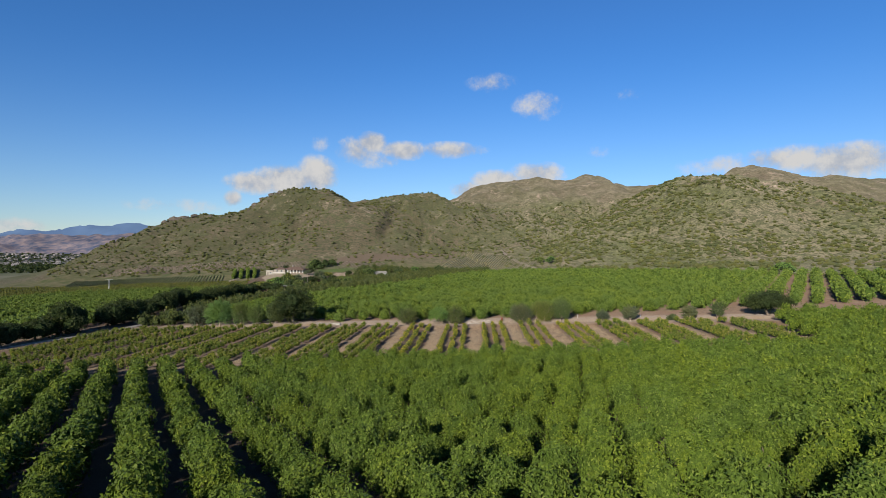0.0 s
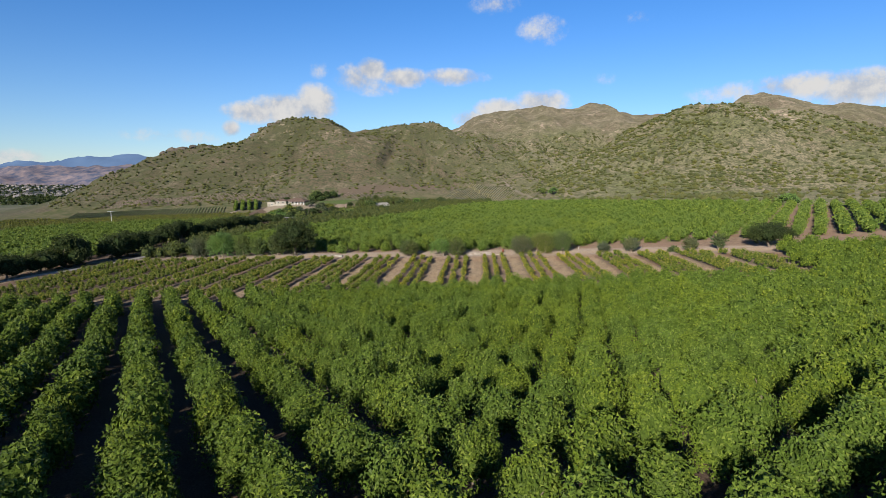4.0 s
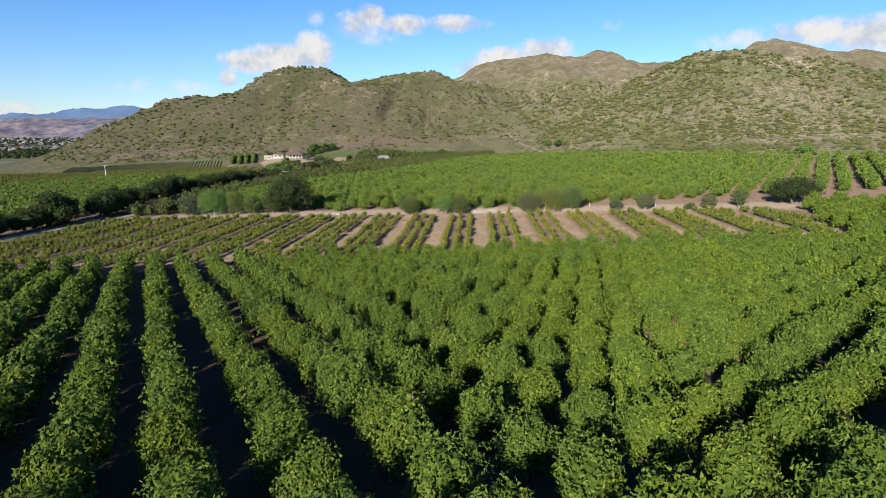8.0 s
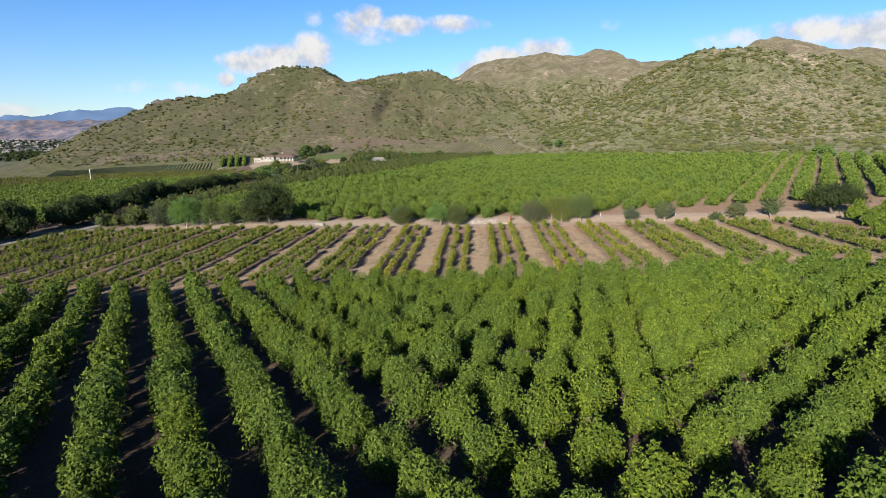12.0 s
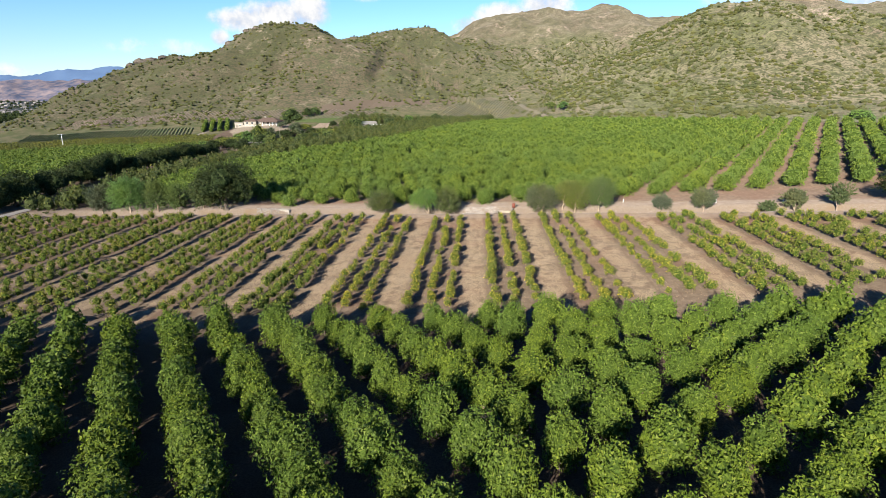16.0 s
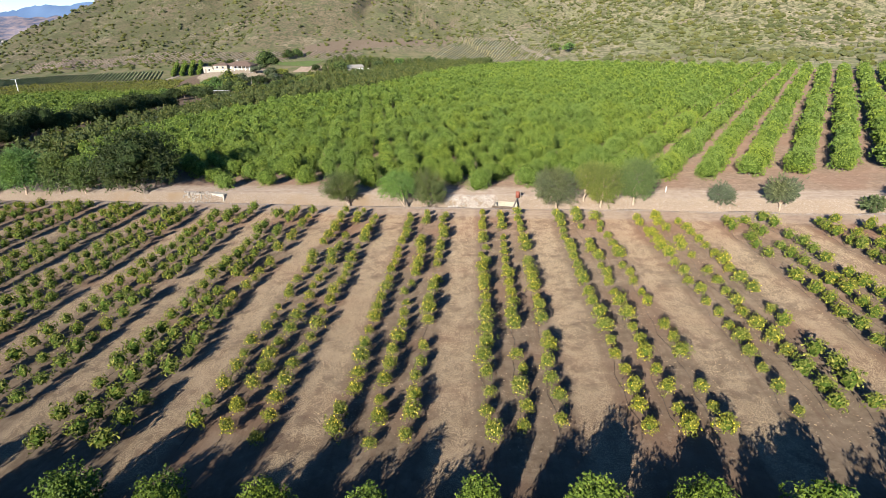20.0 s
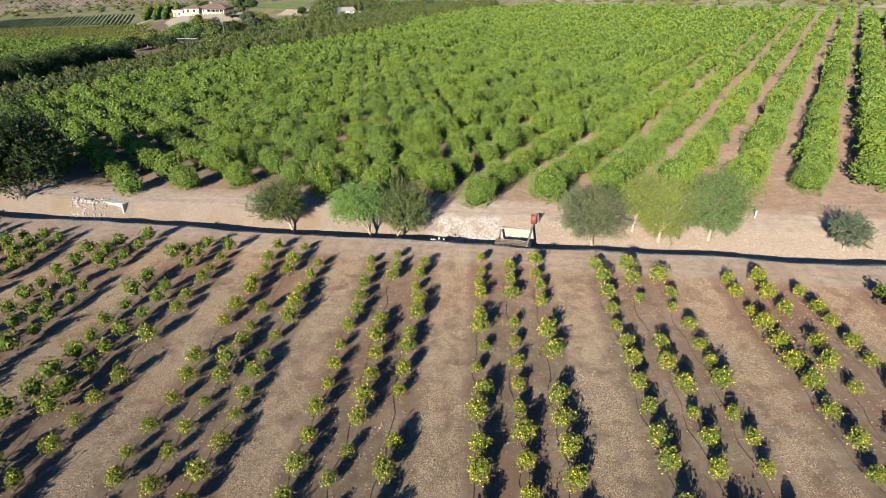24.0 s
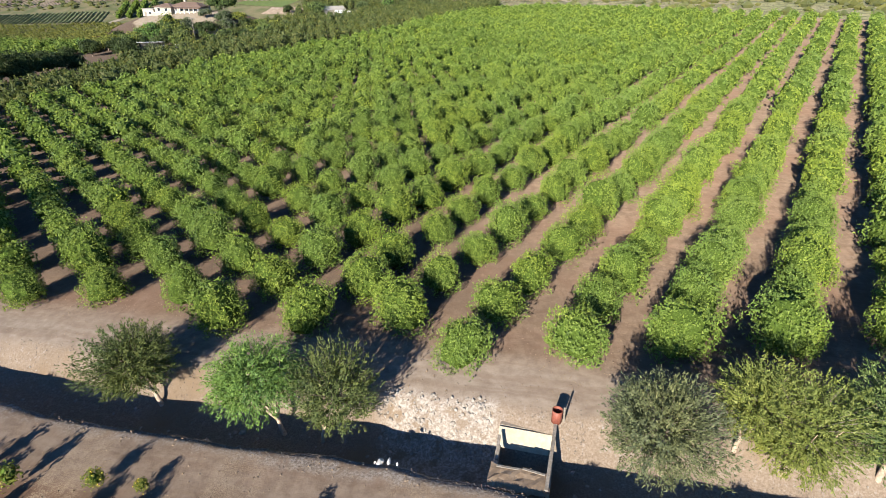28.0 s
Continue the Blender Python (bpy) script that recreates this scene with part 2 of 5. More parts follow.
RIDGES = [
    ([(-600, 640, -10), (-526, 660, 8), (-455, 690, 48), (-388, 705, 78), (-350, 710, 80), (-275, 720, 95), (-236, 720, 108), (-198, 720, 111), (-174, 724, 111), (-137, 740, 93)], 300, 420),
    ([(-190, 800, 88), (-98, 860, 116), (-48, 860, 116), (20, 880, 92)], 430, 400),
    ([(3, 1150, 124), (61, 1150, 151), (96, 1150, 156), (195, 1150, 164), (270, 1150, 159), (295, 1150, 167), (325, 1150, 165), (364, 1150, 144), (440, 1180, 132)], 560, 400),
    ([(150, 720, 30), (197, 700, 54), (238, 690, 72), (286, 680, 97), (321, 680, 104), (428, 680, 90), (501, 680, 72), (600, 660, 60), (900, 600, 60)], 310, 500),
    ([(440, 1300, 142), (533, 1300, 162), (584, 1300, 174), (656, 1300, 172), (692, 1300, 190), (749, 1300, 205), (808, 1300, 194), (914, 1300, 184), (1300, 1300, 190)], 480, 500),
]


def land(x, y):
    """Height of the ground."""
    x, y = np.asarray(x, float), np.asarray(y, float)
    z = SLOPE * np.clip(x, -330, 420)
    z = z - np.clip((-x - 330), 0, 2500) * 0.018
    rise = [np.interp(y + o, [-110, -80, -57, -47, -36, -20, -10, 3, 10, 20, 27], [10.2, 9.4, 7.3, 5.9, 4.5, 3.2, 2.5, 1.4, 0.75, 0.15, 0]) for o in (-4, -2, 0, 2, 4)]
    z = z + sum(rise) / 5      # the front grove climbs towards -y
    z = z + 9.0 * np.exp(-np.abs((x + 117) / 31) ** 4 - np.abs((y - 334) / 25) ** 4)      # knoll of the farmhouse
    far = np.clip((y - 350) / 150, 0, 1)
    hills, flank = np.zeros(x.shape), np.zeros(x.shape)
    for pts, front, back in RIDGES:
        h = crest(x, y, pts, front, back)
        share = np.clip(h / max(p[2] for p in pts), 0, 1)
        flank = np.where(h > hills, 4 * share * (1 - share), flank)
        hills = np.maximum(hills, h)
    gully = 1 - np.abs(2 * fbm(x / 95 + 3.1, y / 140, 4, 5) - 1) * 1.6
    rough = (fbm(x / 60, y / 60, 4, 9) - 0.5) * 14
    z = z + hills + np.clip(hills / 60, 0, 1) * ((gully - 0.55) * 16 + rough) * far
    rills = np.abs(2 * fbm(x / 42 + 0.4 * fbm(x / 80, y / 80, 2, 4), y / 150, 3, 15) - 1)
    z = z + flank * np.clip(hills / 25, 0, 1) * (np.minimum(rills * 2.4, 1) - 0.75) * 8 * far
    z = z + (fbm(x / 7, y / 7, 3, 2) - 0.5) * 0.25
    # the ditch beside the track
    v = y + SKEW * x + (fbm(x / 9, y * 0 + 3, 3, 21) - 0.5) * 1.3 + (fbm(x / 1.9, y / 1.9, 2, 23) - 0.5) * 0.7
    cut = np.interp(v, [75.7, 76.05, 76.6, 77.3, 79.0, 80.3, 81.6, 82.6], [0, -0.12, -1.6, -2.2, -2.25, -1.8, -0.15, 0])
    live = np.clip((x + 100) / 10, 0, 1) * np.interp(x, [9, 15], [1, 0.68])
    return z + cut * live


def graded(stops):
    """Grid lines from (start, step) pairs."""
    out = []
    for (a, step), (b, _) in zip(stops, stops[1:]):
        n = max(1, round((b - a) / step))
        out += [a + (b - a) * i / n for i in range(n)]
    return np.array(out + [stops[-1][0]])


def mesh_object(name, verts, faces, mat, parent=None, smooth=False, inner=None, index=None):
    me = bpy.data.meshes.new(name)
    faces = np.asarray(faces, np.int32)
    n, k = faces.shape
    me.vertices.add(len(verts)), me.loops.add(n * k), me.polygons.add(n)
    me.vertices.foreach_set("co", np.asarray(verts, np.float32).ravel())
    me.loops.foreach_set("vertex_index", faces.ravel())
    me.polygons.foreach_set("loop_start", np.arange(0, n * k, k, dtype=np.int32))
    me.polygons.foreach_set("use_smooth", np.full(n, smooth))
    me.update(calc_edges=True)
    me.materials.append(mat)
    if inner is not None:
        me.materials.append(inner)
        me.polygons.foreach_set("material_index", np.asarray(index, np.int32))
    ob = new(name, me)
    ob.parent = parent
    return ob


def ground_material():
    m, k, b, o = material("earth")
    pos = k.n("NewGeometry").outputs["Position"]
    sp = k.n("SeparateXYZ")
    k.link(pos, sp.inputs[0])
    warp = k.math("MULTIPLY", k.math("SUBTRACT", k.noise(pos, 0.35, 3.0), 0.5), 1.6)
    v = k.math("ADD", k.math("ADD", sp.outputs[1], k.math("MULTIPLY", sp.outputs[0], SKEW)), warp)
    n1, n2, n3 = k.noise(pos, 1.3, 6.0, 0.65), k.noise(pos, 0.12, 4.0), k.noise(pos, 9.0, 5.0, 0.7)
    soil = k.mix(k.ramp(n1, 0.3, 0.72), (0.102, 0.073, 0.048), (0.156, 0.117, 0.078))
    soil = k.mix(k.math("MULTIPLY", k.ramp(n2, 0.45, 0.65), 0.8), soil, (0.136, 0.084, 0.054))
    soil = k.mix(k.math("MULTIPLY", k.ramp(n3, 0.56, 0.66), 0.25), soil, (0.09, 0.062, 0.04))
    soil = k.mix(k.math("MULTIPLY", k.ramp(k.noise(pos, 0.3, 4.0, 0.6), 0.5, 0.68), 0.4), soil, (0.215, 0.158, 0.108))
    streak = k.n("CombineXYZ")
    k.link(k.math("MULTIPLY", k.math("SUBTRACT", sp.outputs[0], k.math("MULTIPLY", sp.outputs[1], 0.055)), 2.2), streak.inputs[0]), k.link(k.math("MULTIPLY", sp.outputs[1], 0.16), streak.inputs[1])
    soil = k.mix(k.math("MULTIPLY", k.ramp(k.noise(streak.outputs[0], 1.0, 5.0, 0.65), 0.5, 0.64), 0.45), soil, (0.098, 0.062, 0.040))
    soil = k.mix(k.math("MULTIPLY", k.ramp(k.noise(pos, 0.9, 7.0, 0.75), 0.56, 0.64), 0.5), soil, (0.212, 0.162, 0.108))
    soil = k.mix(k.math("MULTIPLY", k.ramp(k.noise(pos, 4.5, 5.0, 0.7), 0.58, 0.66), 0.4), soil, (0.085, 0.055, 0.036))
    soil = k.mix(k.ramp(v, 60.0, 68.0), soil, k.mix(1.0, soil, (1.08, 0.97, 0.94), "MULTIPLY"))
    straw = k.mix(k.ramp(k.noise(pos, 14.0, 4.0, 0.75), 0.47, 0.57), soil, (0.33, 0.245, 0.148))
    # dry weeds in the lanes between the beds
    lane = k.math("SUBTRACT", k.math("FRACT", k.math("DIVIDE", k.math("SUBTRACT", k.math("SUBTRACT", sp.outputs[0], k.math("MULTIPLY", k.math("SUBTRACT", sp.outputs[1], 50.0), 0.055)), 3.7), 9.35)), 0.78)
    lane = k.ramp(k.math("ABSOLUTE", lane), 0.2, 0.1)
    weeds = k.math("MULTIPLY", k.math("MULTIPLY", lane, k.ramp(k.noise(pos, 0.6, 6.0, 0.7), 0.32, 0.54)), k.ramp(v, 88.0, 70.0))
    soil = k.mix(weeds, soil, straw)
    track = k.mix(k.ramp(n1, 0.3, 0.7), (0.20, 0.152, 0.112), (0.275, 0.218, 0.164))
    ruts = k.n("TexNoise")
    ruts.inputs["Scale"].default_value, ruts.inputs["Detail"].default_value = 1.0, 4.0
    lay = k.n("CombineXYZ")
    k.link(k.math("MULTIPLY", sp.outputs[0], 0.06), lay.inputs[0]), k.link(k.math("MULTIPLY", v, 1.6), lay.inputs[1])
    k.link(lay.outputs[0], ruts.inputs["Vector"])
    track = k.mix(k.math("MULTIPLY", k.ramp(ruts.outputs[0], 0.45, 0.62), 0.4), track, (0.168, 0.115, 0.078))
    bank = k.mix(k.ramp(n3, 0.35, 0.65), (0.20, 0.148, 0.102), (0.30, 0.232, 0.168))
    bank = k.mix(k.math("MULTIPLY", k.ramp(k.noise(pos, 3.5, 5.0, 0.75), 0.54, 0.64), 0.6), bank, (0.36, 0.31, 0.255))
    bank = k.mix(k.ramp(n2, 0.5, 0.68), bank, (0.24, 0.17, 0.105))
    # leaf litter, kept dark so that it also holds the groves' shade
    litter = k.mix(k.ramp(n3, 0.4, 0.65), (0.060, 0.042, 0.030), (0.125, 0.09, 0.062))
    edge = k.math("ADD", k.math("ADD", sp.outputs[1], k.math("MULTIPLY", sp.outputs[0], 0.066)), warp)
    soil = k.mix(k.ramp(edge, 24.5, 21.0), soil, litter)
    c = k.mix(k.ramp(v, 70.5, 72.5), soil, k.mix(0.55, soil, track))
    talus = k.math("MULTIPLY", k.ramp(sp.outputs[0], -0.5, 2.0), k.ramp(sp.outputs[0], 8.2, 7.0))
    talus = k.math("MULTIPLY", talus, k.ramp(k.noise(pos, 1.1, 5.0, 0.7), 0.4, 0.52))
    bank = k.mix(k.math("MULTIPLY", talus, 0.8), bank, k.mix(k.ramp(k.noise(pos, 6.0, 5.0, 0.75), 0.42, 0.6), (0.27, 0.22, 0.17), (0.50, 0.45, 0.385)))
    lip = k.mix(k.ramp(k.noise(pos, 7.0, 5.0, 0.75), 0.4, 0.62), (0.13, 0.103, 0.08), (0.29, 0.25, 0.212))
    c = k.mix(k.math("MULTIPLY", k.ramp(v, 74.3, 75.6), k.ramp(n1, 0.35, 0.6)), c, lip)
    c = k.mix(k.ramp(v, 76.0, 76.6), c, bank)
    c = k.mix(k.ramp(v, 81.3, 82.4), c, track)
    c = k.mix(k.ramp(v, 84.5, 87.5), c, k.mix(0.22, soil, track))
    # litter under the back grove's left trees, its dark tone painting their shade
    c = k.mix(k.math("MULTIPLY", k.math("MULTIPLY", k.ramp(v, 89.0, 93.0), k.ramp(sp.outputs[0], 22.0, -8.0)), k.math("MULTIPLY", k.ramp(n1, 0.3, 0.55), 0.75)), c, litter)
    # litter colour towards -x that paints the shade under the trees there
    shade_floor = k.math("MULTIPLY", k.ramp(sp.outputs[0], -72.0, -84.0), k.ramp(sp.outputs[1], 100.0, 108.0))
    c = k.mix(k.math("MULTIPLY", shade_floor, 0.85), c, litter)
    c = k.mix(1.0, c, (0.90, 0.92, 0.965), "MULTIPLY")
    # the hills: dry grass, green flushes, bare stone and low scrub
    n4, n5 = k.noise(pos, 0.0085, 5.0, 0.6), k.noise(pos, 0.045, 6.0, 0.72)
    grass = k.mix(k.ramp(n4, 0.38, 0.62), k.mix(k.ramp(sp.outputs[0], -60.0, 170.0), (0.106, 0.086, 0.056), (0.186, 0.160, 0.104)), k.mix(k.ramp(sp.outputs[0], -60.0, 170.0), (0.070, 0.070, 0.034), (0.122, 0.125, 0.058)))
    grass = k.mix(k.math("MULTIPLY", k.ramp(n5, 0.5, 0.66), 0.55), grass, (0.215, 0.180, 0.125))
    grass = k.mix(k.math("MULTIPLY", k.ramp(k.noise(pos, 0.02, 4.0, 0.6), 0.52, 0.7), 0.6), grass, (0.145, 0.104, 0.082))
    for size, low, tone in ((0.075, 0.54, (0.088, 0.092, 0.044)), (0.17, 0.525, (0.064, 0.067, 0.033)), (0.5, 0.51, (0.052, 0.052, 0.029))):
        grass = k.mix(k.math("MULTIPLY", k.ramp(k.noise(pos, size, 4.0, 0.62), low, low + 0.05), 0.85), grass, tone)
    stone = k.math("MULTIPLY", k.ramp(k.noise(pos, 0.026, 7.0, 0.74), 0.57, 0.63), k.ramp(sp.outputs[2], 40.0, 100.0))
    stone = k.math("MULTIPLY", stone, k.ramp(k.noise(pos, 0.13, 4.0, 0.7), 0.42, 0.52))
    grass = k.mix(stone, grass, k.mix(k.ramp(n2, 0.4, 0.6), (0.34, 0.265, 0.20), (0.21, 0.165, 0.13)))
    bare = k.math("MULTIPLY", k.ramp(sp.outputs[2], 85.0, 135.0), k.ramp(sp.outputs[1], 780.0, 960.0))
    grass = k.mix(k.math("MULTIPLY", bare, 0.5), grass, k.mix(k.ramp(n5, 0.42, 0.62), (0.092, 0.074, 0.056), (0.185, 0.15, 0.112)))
    field = k.mix(k.ramp(n2, 0.35, 0.65), (0.062, 0.070, 0.030), (0.110, 0.096, 0.055))
    c = k.mix(k.ramp(sp.outputs[1], 330.0, 380.0), c, field)
    tilled = k.math("SUBTRACT", k.math("SUBTRACT", sp.outputs[1], k.math("MULTIPLY", sp.outputs[0], 0.55)), 527.0)
    knoll = k.math("ADD", k.math("POWER", k.math("ABSOLUTE", k.math("DIVIDE", k.math("ADD", sp.outputs[0], 114.0), 19.0)), 2.0), k.math("POWER", k.math("ABSOLUTE", k.math("DIVIDE", k.math("SUBTRACT", sp.outputs[1], 322.0), 17.0)), 2.0))
    knoll = k.math("ADD", knoll, k.math("MULTIPLY", k.math("SUBTRACT", k.noise(pos, 0.15, 4.0), 0.5), 0.9))
    c = k.mix(k.ramp(knoll, 1.05, 0.85), c, k.mix(k.ramp(n1, 0.35, 0.65), (0.165, 0.132, 0.095), (0.235, 0.195, 0.148)))
    ragged = k.math("MULTIPLY", k.math("SUBTRACT", k.noise(pos, 0.02, 3.0), 0.5), 60.0)
    foot = k.math("MAXIMUM", k.math("ADD", sp.outputs[1], ragged), k.math("MULTIPLY", k.math("SUBTRACT", k.math("ADD", sp.outputs[1], k.math("MULTIPLY", sp.outputs[0], 1.4)), 455.0), 400.0))
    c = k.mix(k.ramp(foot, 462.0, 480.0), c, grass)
    c = k.mix(k.math("MULTIPLY", k.ramp(k.math("ABSOLUTE", tilled), 20.0, 15.0), k.math("MULTIPLY", k.ramp(sp.outputs[0], -135.0, -115.0), k.ramp(sp.outputs[0], 12.0, 2.0))), c, k.mix(k.ramp(n1, 0.3, 0.7), (0.085, 0.064, 0.045), (0.122, 0.095, 0.07)))
    valley = k.mix(k.ramp(k.noise(pos, 0.01, 5.0, 0.65), 0.4, 0.6), (0.060, 0.072, 0.038), (0.12, 0.115, 0.08))
    c = k.mix(k.ramp(sp.outputs[0], -420.0, -640.0), c, valley)
    b.inputs["Diffuse Roughness"].default_value = 1.0
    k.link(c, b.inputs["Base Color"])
    b.inputs["Roughness"].default_value, b.inputs["Specular IOR Level"].default_value = 0.95, 0.1
    bp = k.n("Bump")
    bp.inputs["Strength"].default_value, bp.inputs["Distance"].default_value = 0.55, 0.06
    k.link(k.math("ADD", k.math("ADD", n1, k.math("MULTIPLY", n3, 0.3)), k.math("MULTIPLY", k.noise(pos, 3.0, 3.0, 0.6), 0.6)), bp.inputs["Height"]), k.link(bp.outputs[0], b.inputs["Normal"])
    return m


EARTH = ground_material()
gx = graded([(-4600, 150), (-1600, 60), (-800, 12), (-250, 6), (-110, 2.0), (-45, 0.9), (50, 2.0), (110, 6), (250, 10), (900, 40), (2000, 200), (4600, 1)])
gv = graded([(-1500, 120), (-300, 20), (-100, 2.5), (30, 1.5), (72, 0.45), (84, 1.5), (110, 5), (340, 9), (1400, 40), (2400, 150), (4700, 1)])
GX, GV = np.meshgrid(gx, gv)
shear = SKEW * np.clip(GX, -400, 400)
GY = GV - shear * np.clip((600 - GV) / 400, 0, 1)
gz = land(GX.ravel(), GY.ravel())
gi = np.arange(GX.size).reshape(GX.shape)
quads = np.stack([gi[:-1, :-1], gi[:-1, 1:], gi[1:, 1:], gi[1:, :-1]], -1).reshape(-1, 4)
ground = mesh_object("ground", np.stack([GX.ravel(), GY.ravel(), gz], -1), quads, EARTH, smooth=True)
tagged(ground, "bare brown orchard soil with dirt tracks and scrubby hills", "ground", kind="structure")


# ---- trees ----
def unit(v):
    return v / np.linalg.norm(v, axis=-1, keepdims=True)


def crown_mesh(seed, radius, height, leaves, leaf, low=-0.7, lumps=9, ragged=0.16, shoots=0.06, hang=0.0, grid=(10, 6), body=0.74, narrow=0.62, tufts=54, spread=0.14, deep=0.045, skirt=3.4):
    """A crown round the origin: a lumpy core, mostly coloured darker for the shade inside, and leaves that stand in
    tufts over it. hang below 0 lets the leaves droop, above 0 makes them stand out.
    Returns vertices, triangles and which triangles are inside."""
    rng = np.random.default_rng(seed)
    bumps, size = unit(rng.normal(size=(lumps, 3))), rng.uniform(0.1, 0.3, lumps)

    def reach(d):
        r = np.full(len(d), 0.86)
        for q, s in zip(bumps, size):
            r = r + s * np.exp(-((1 - d @ q) / 0.16))
        flat = np.hypot(d[:, 0], d[:, 1])      # below the middle the sides hang straight down
        return r * np.where(d[:, 2] < 0, (flat ** skirt + np.abs(d[:, 2]) ** skirt) ** (-1 / skirt), 1)

    def around(n):
        z, t = rng.uniform(low, 1, n), rng.uniform(0, 2 * np.pi, n)
        return np.stack([np.cos(t) * np.sqrt(1 - z * z), np.sin(t) * np.sqrt(1 - z * z), z], -1)

    na, nb = grid
    a, b = np.meshgrid(np.linspace(0, 2 * np.pi, na + 1)[:-1], np.linspace(0.2, np.pi * 0.86, nb))
    d = np.stack([np.cos(a) * np.sin(b), np.sin(a) * np.sin(b), np.cos(b)], -1).reshape(-1, 3)
    scale = np.array([radius, radius, height / 2])
    core = d * reach(d)[:, None] * scale * body
    tris = []
    for i in range(nb - 1):
        for j in range(na):
            p, q = i * na + j, i * na + (j + 1) % na
            tris += [(p, p + na, q), (q, p + na, q + na)]
    top = len(core)
    core = np.vstack([core, [[0, 0, height * 0.5 * body]]])
    tris += [(j, (j + 1) % na, top) for j in range(na)]
    z = low + (1 - low) * (np.arange(tufts) + 0.5) / tufts
    t = np.arange(tufts) * 2.39996 + rng.uniform(0, 6.28)
    tuft = np.stack([np.cos(t) * np.sqrt(1 - z * z), np.sin(t) * np.sqrt(1 - z * z), z], -1)
    tuft, push = unit(tuft + rng.normal(0, 0.09, tuft.shape)), rng.normal(1.0, ragged * 0.6, tufts)
    own = rng.integers(0, tufts, leaves)
    off = rng.normal(0, spread, (leaves, 3))
    d = unit(tuft[own] + off)
    loose = rng.random(leaves) < 0.22
    d[loose], off[loose] = around(loose.sum()), spread * 0.9
    fall = np.exp(-(off ** 2).sum(1) / (2 * spread ** 2) * 0.8)
    r = reach(d) * push[own] * (0.80 + 0.26 * fall + deep * rng.normal(0, 1, leaves).clip(-2.2, 1.2))
    place = d * r[:, None] * scale
    nrm = unit(d * 0.7 + off * 3.0 + rng.normal(0, 0.48, (leaves, 3)) + np.array([0, 0, 0.12]))
    side = unit(np.cross(nrm, rng.normal(size=(leaves, 3))))
    run = np.cross(nrm, side)
    up = rng.random(leaves) < shoots * np.clip(d[:, 2] * 2, 0, 1)
    if hang < 0:
        run = unit(run * (1 + hang) + np.array([0, 0, hang]))
        side = unit(np.cross(run, nrm + rng.normal(0, 0.3, (leaves, 3))))
    elif hang > 0:
        run = unit(run * (1 - hang) + (d + np.array([0, 0, 0.5])) * hang)
        side = unit(np.cross(run, rng.normal(size=(leaves, 3))))
    run[up] = unit(run[up] * 0.3 + np.array([0, 0, 1]))
    side[up] = unit(np.cross(run[up], rng.normal(size=(up.sum(), 3))))
    place[up, 2] += leaf * 0.9
    w = leaf * rng.uniform(0.6, 1.3, leaves)[:, None]
    blades = np.stack([place - run * w + side * w * narrow, place - run * w - side * w * narrow, place + run * w], 1).reshape(-1, 3)
    k = len(core) + np.arange(leaves)[:, None] * 3
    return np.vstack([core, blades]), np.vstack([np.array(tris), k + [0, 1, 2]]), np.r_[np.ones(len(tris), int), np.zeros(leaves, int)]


def lobed_crown(seed, radius, height, lobes, leaves, leaf, **more):
    """A broad crown of several smaller heads."""
    rng = np.random.default_rng(seed)
    V, F, M, base = [], [], [], 0
    for i in range(lobes):
        a = 2 * np.pi * (i + rng.random() * 0.5) / lobes
        out = 0 if i == 0 else radius * rng.uniform(0.4, 0.6)
        c = np.array([math.cos(a) * out, math.sin(a) * out, height * (0.12 if i == 0 else rng.uniform(-0.22, 0.16))])
        v, f, m = crown_mesh(seed * 31 + i, radius * rng.uniform(0.5, 0.66), height * rng.uniform(0.5, 0.68), leaves // lobes, leaf, grid=(8, 5), tufts=26, spread=0.22, **more)
        V.append(v + c), F.append(f + base), M.append(m)
        base += len(v)
    return np.vstack(V), np.vstack(F), np.concatenate(M)


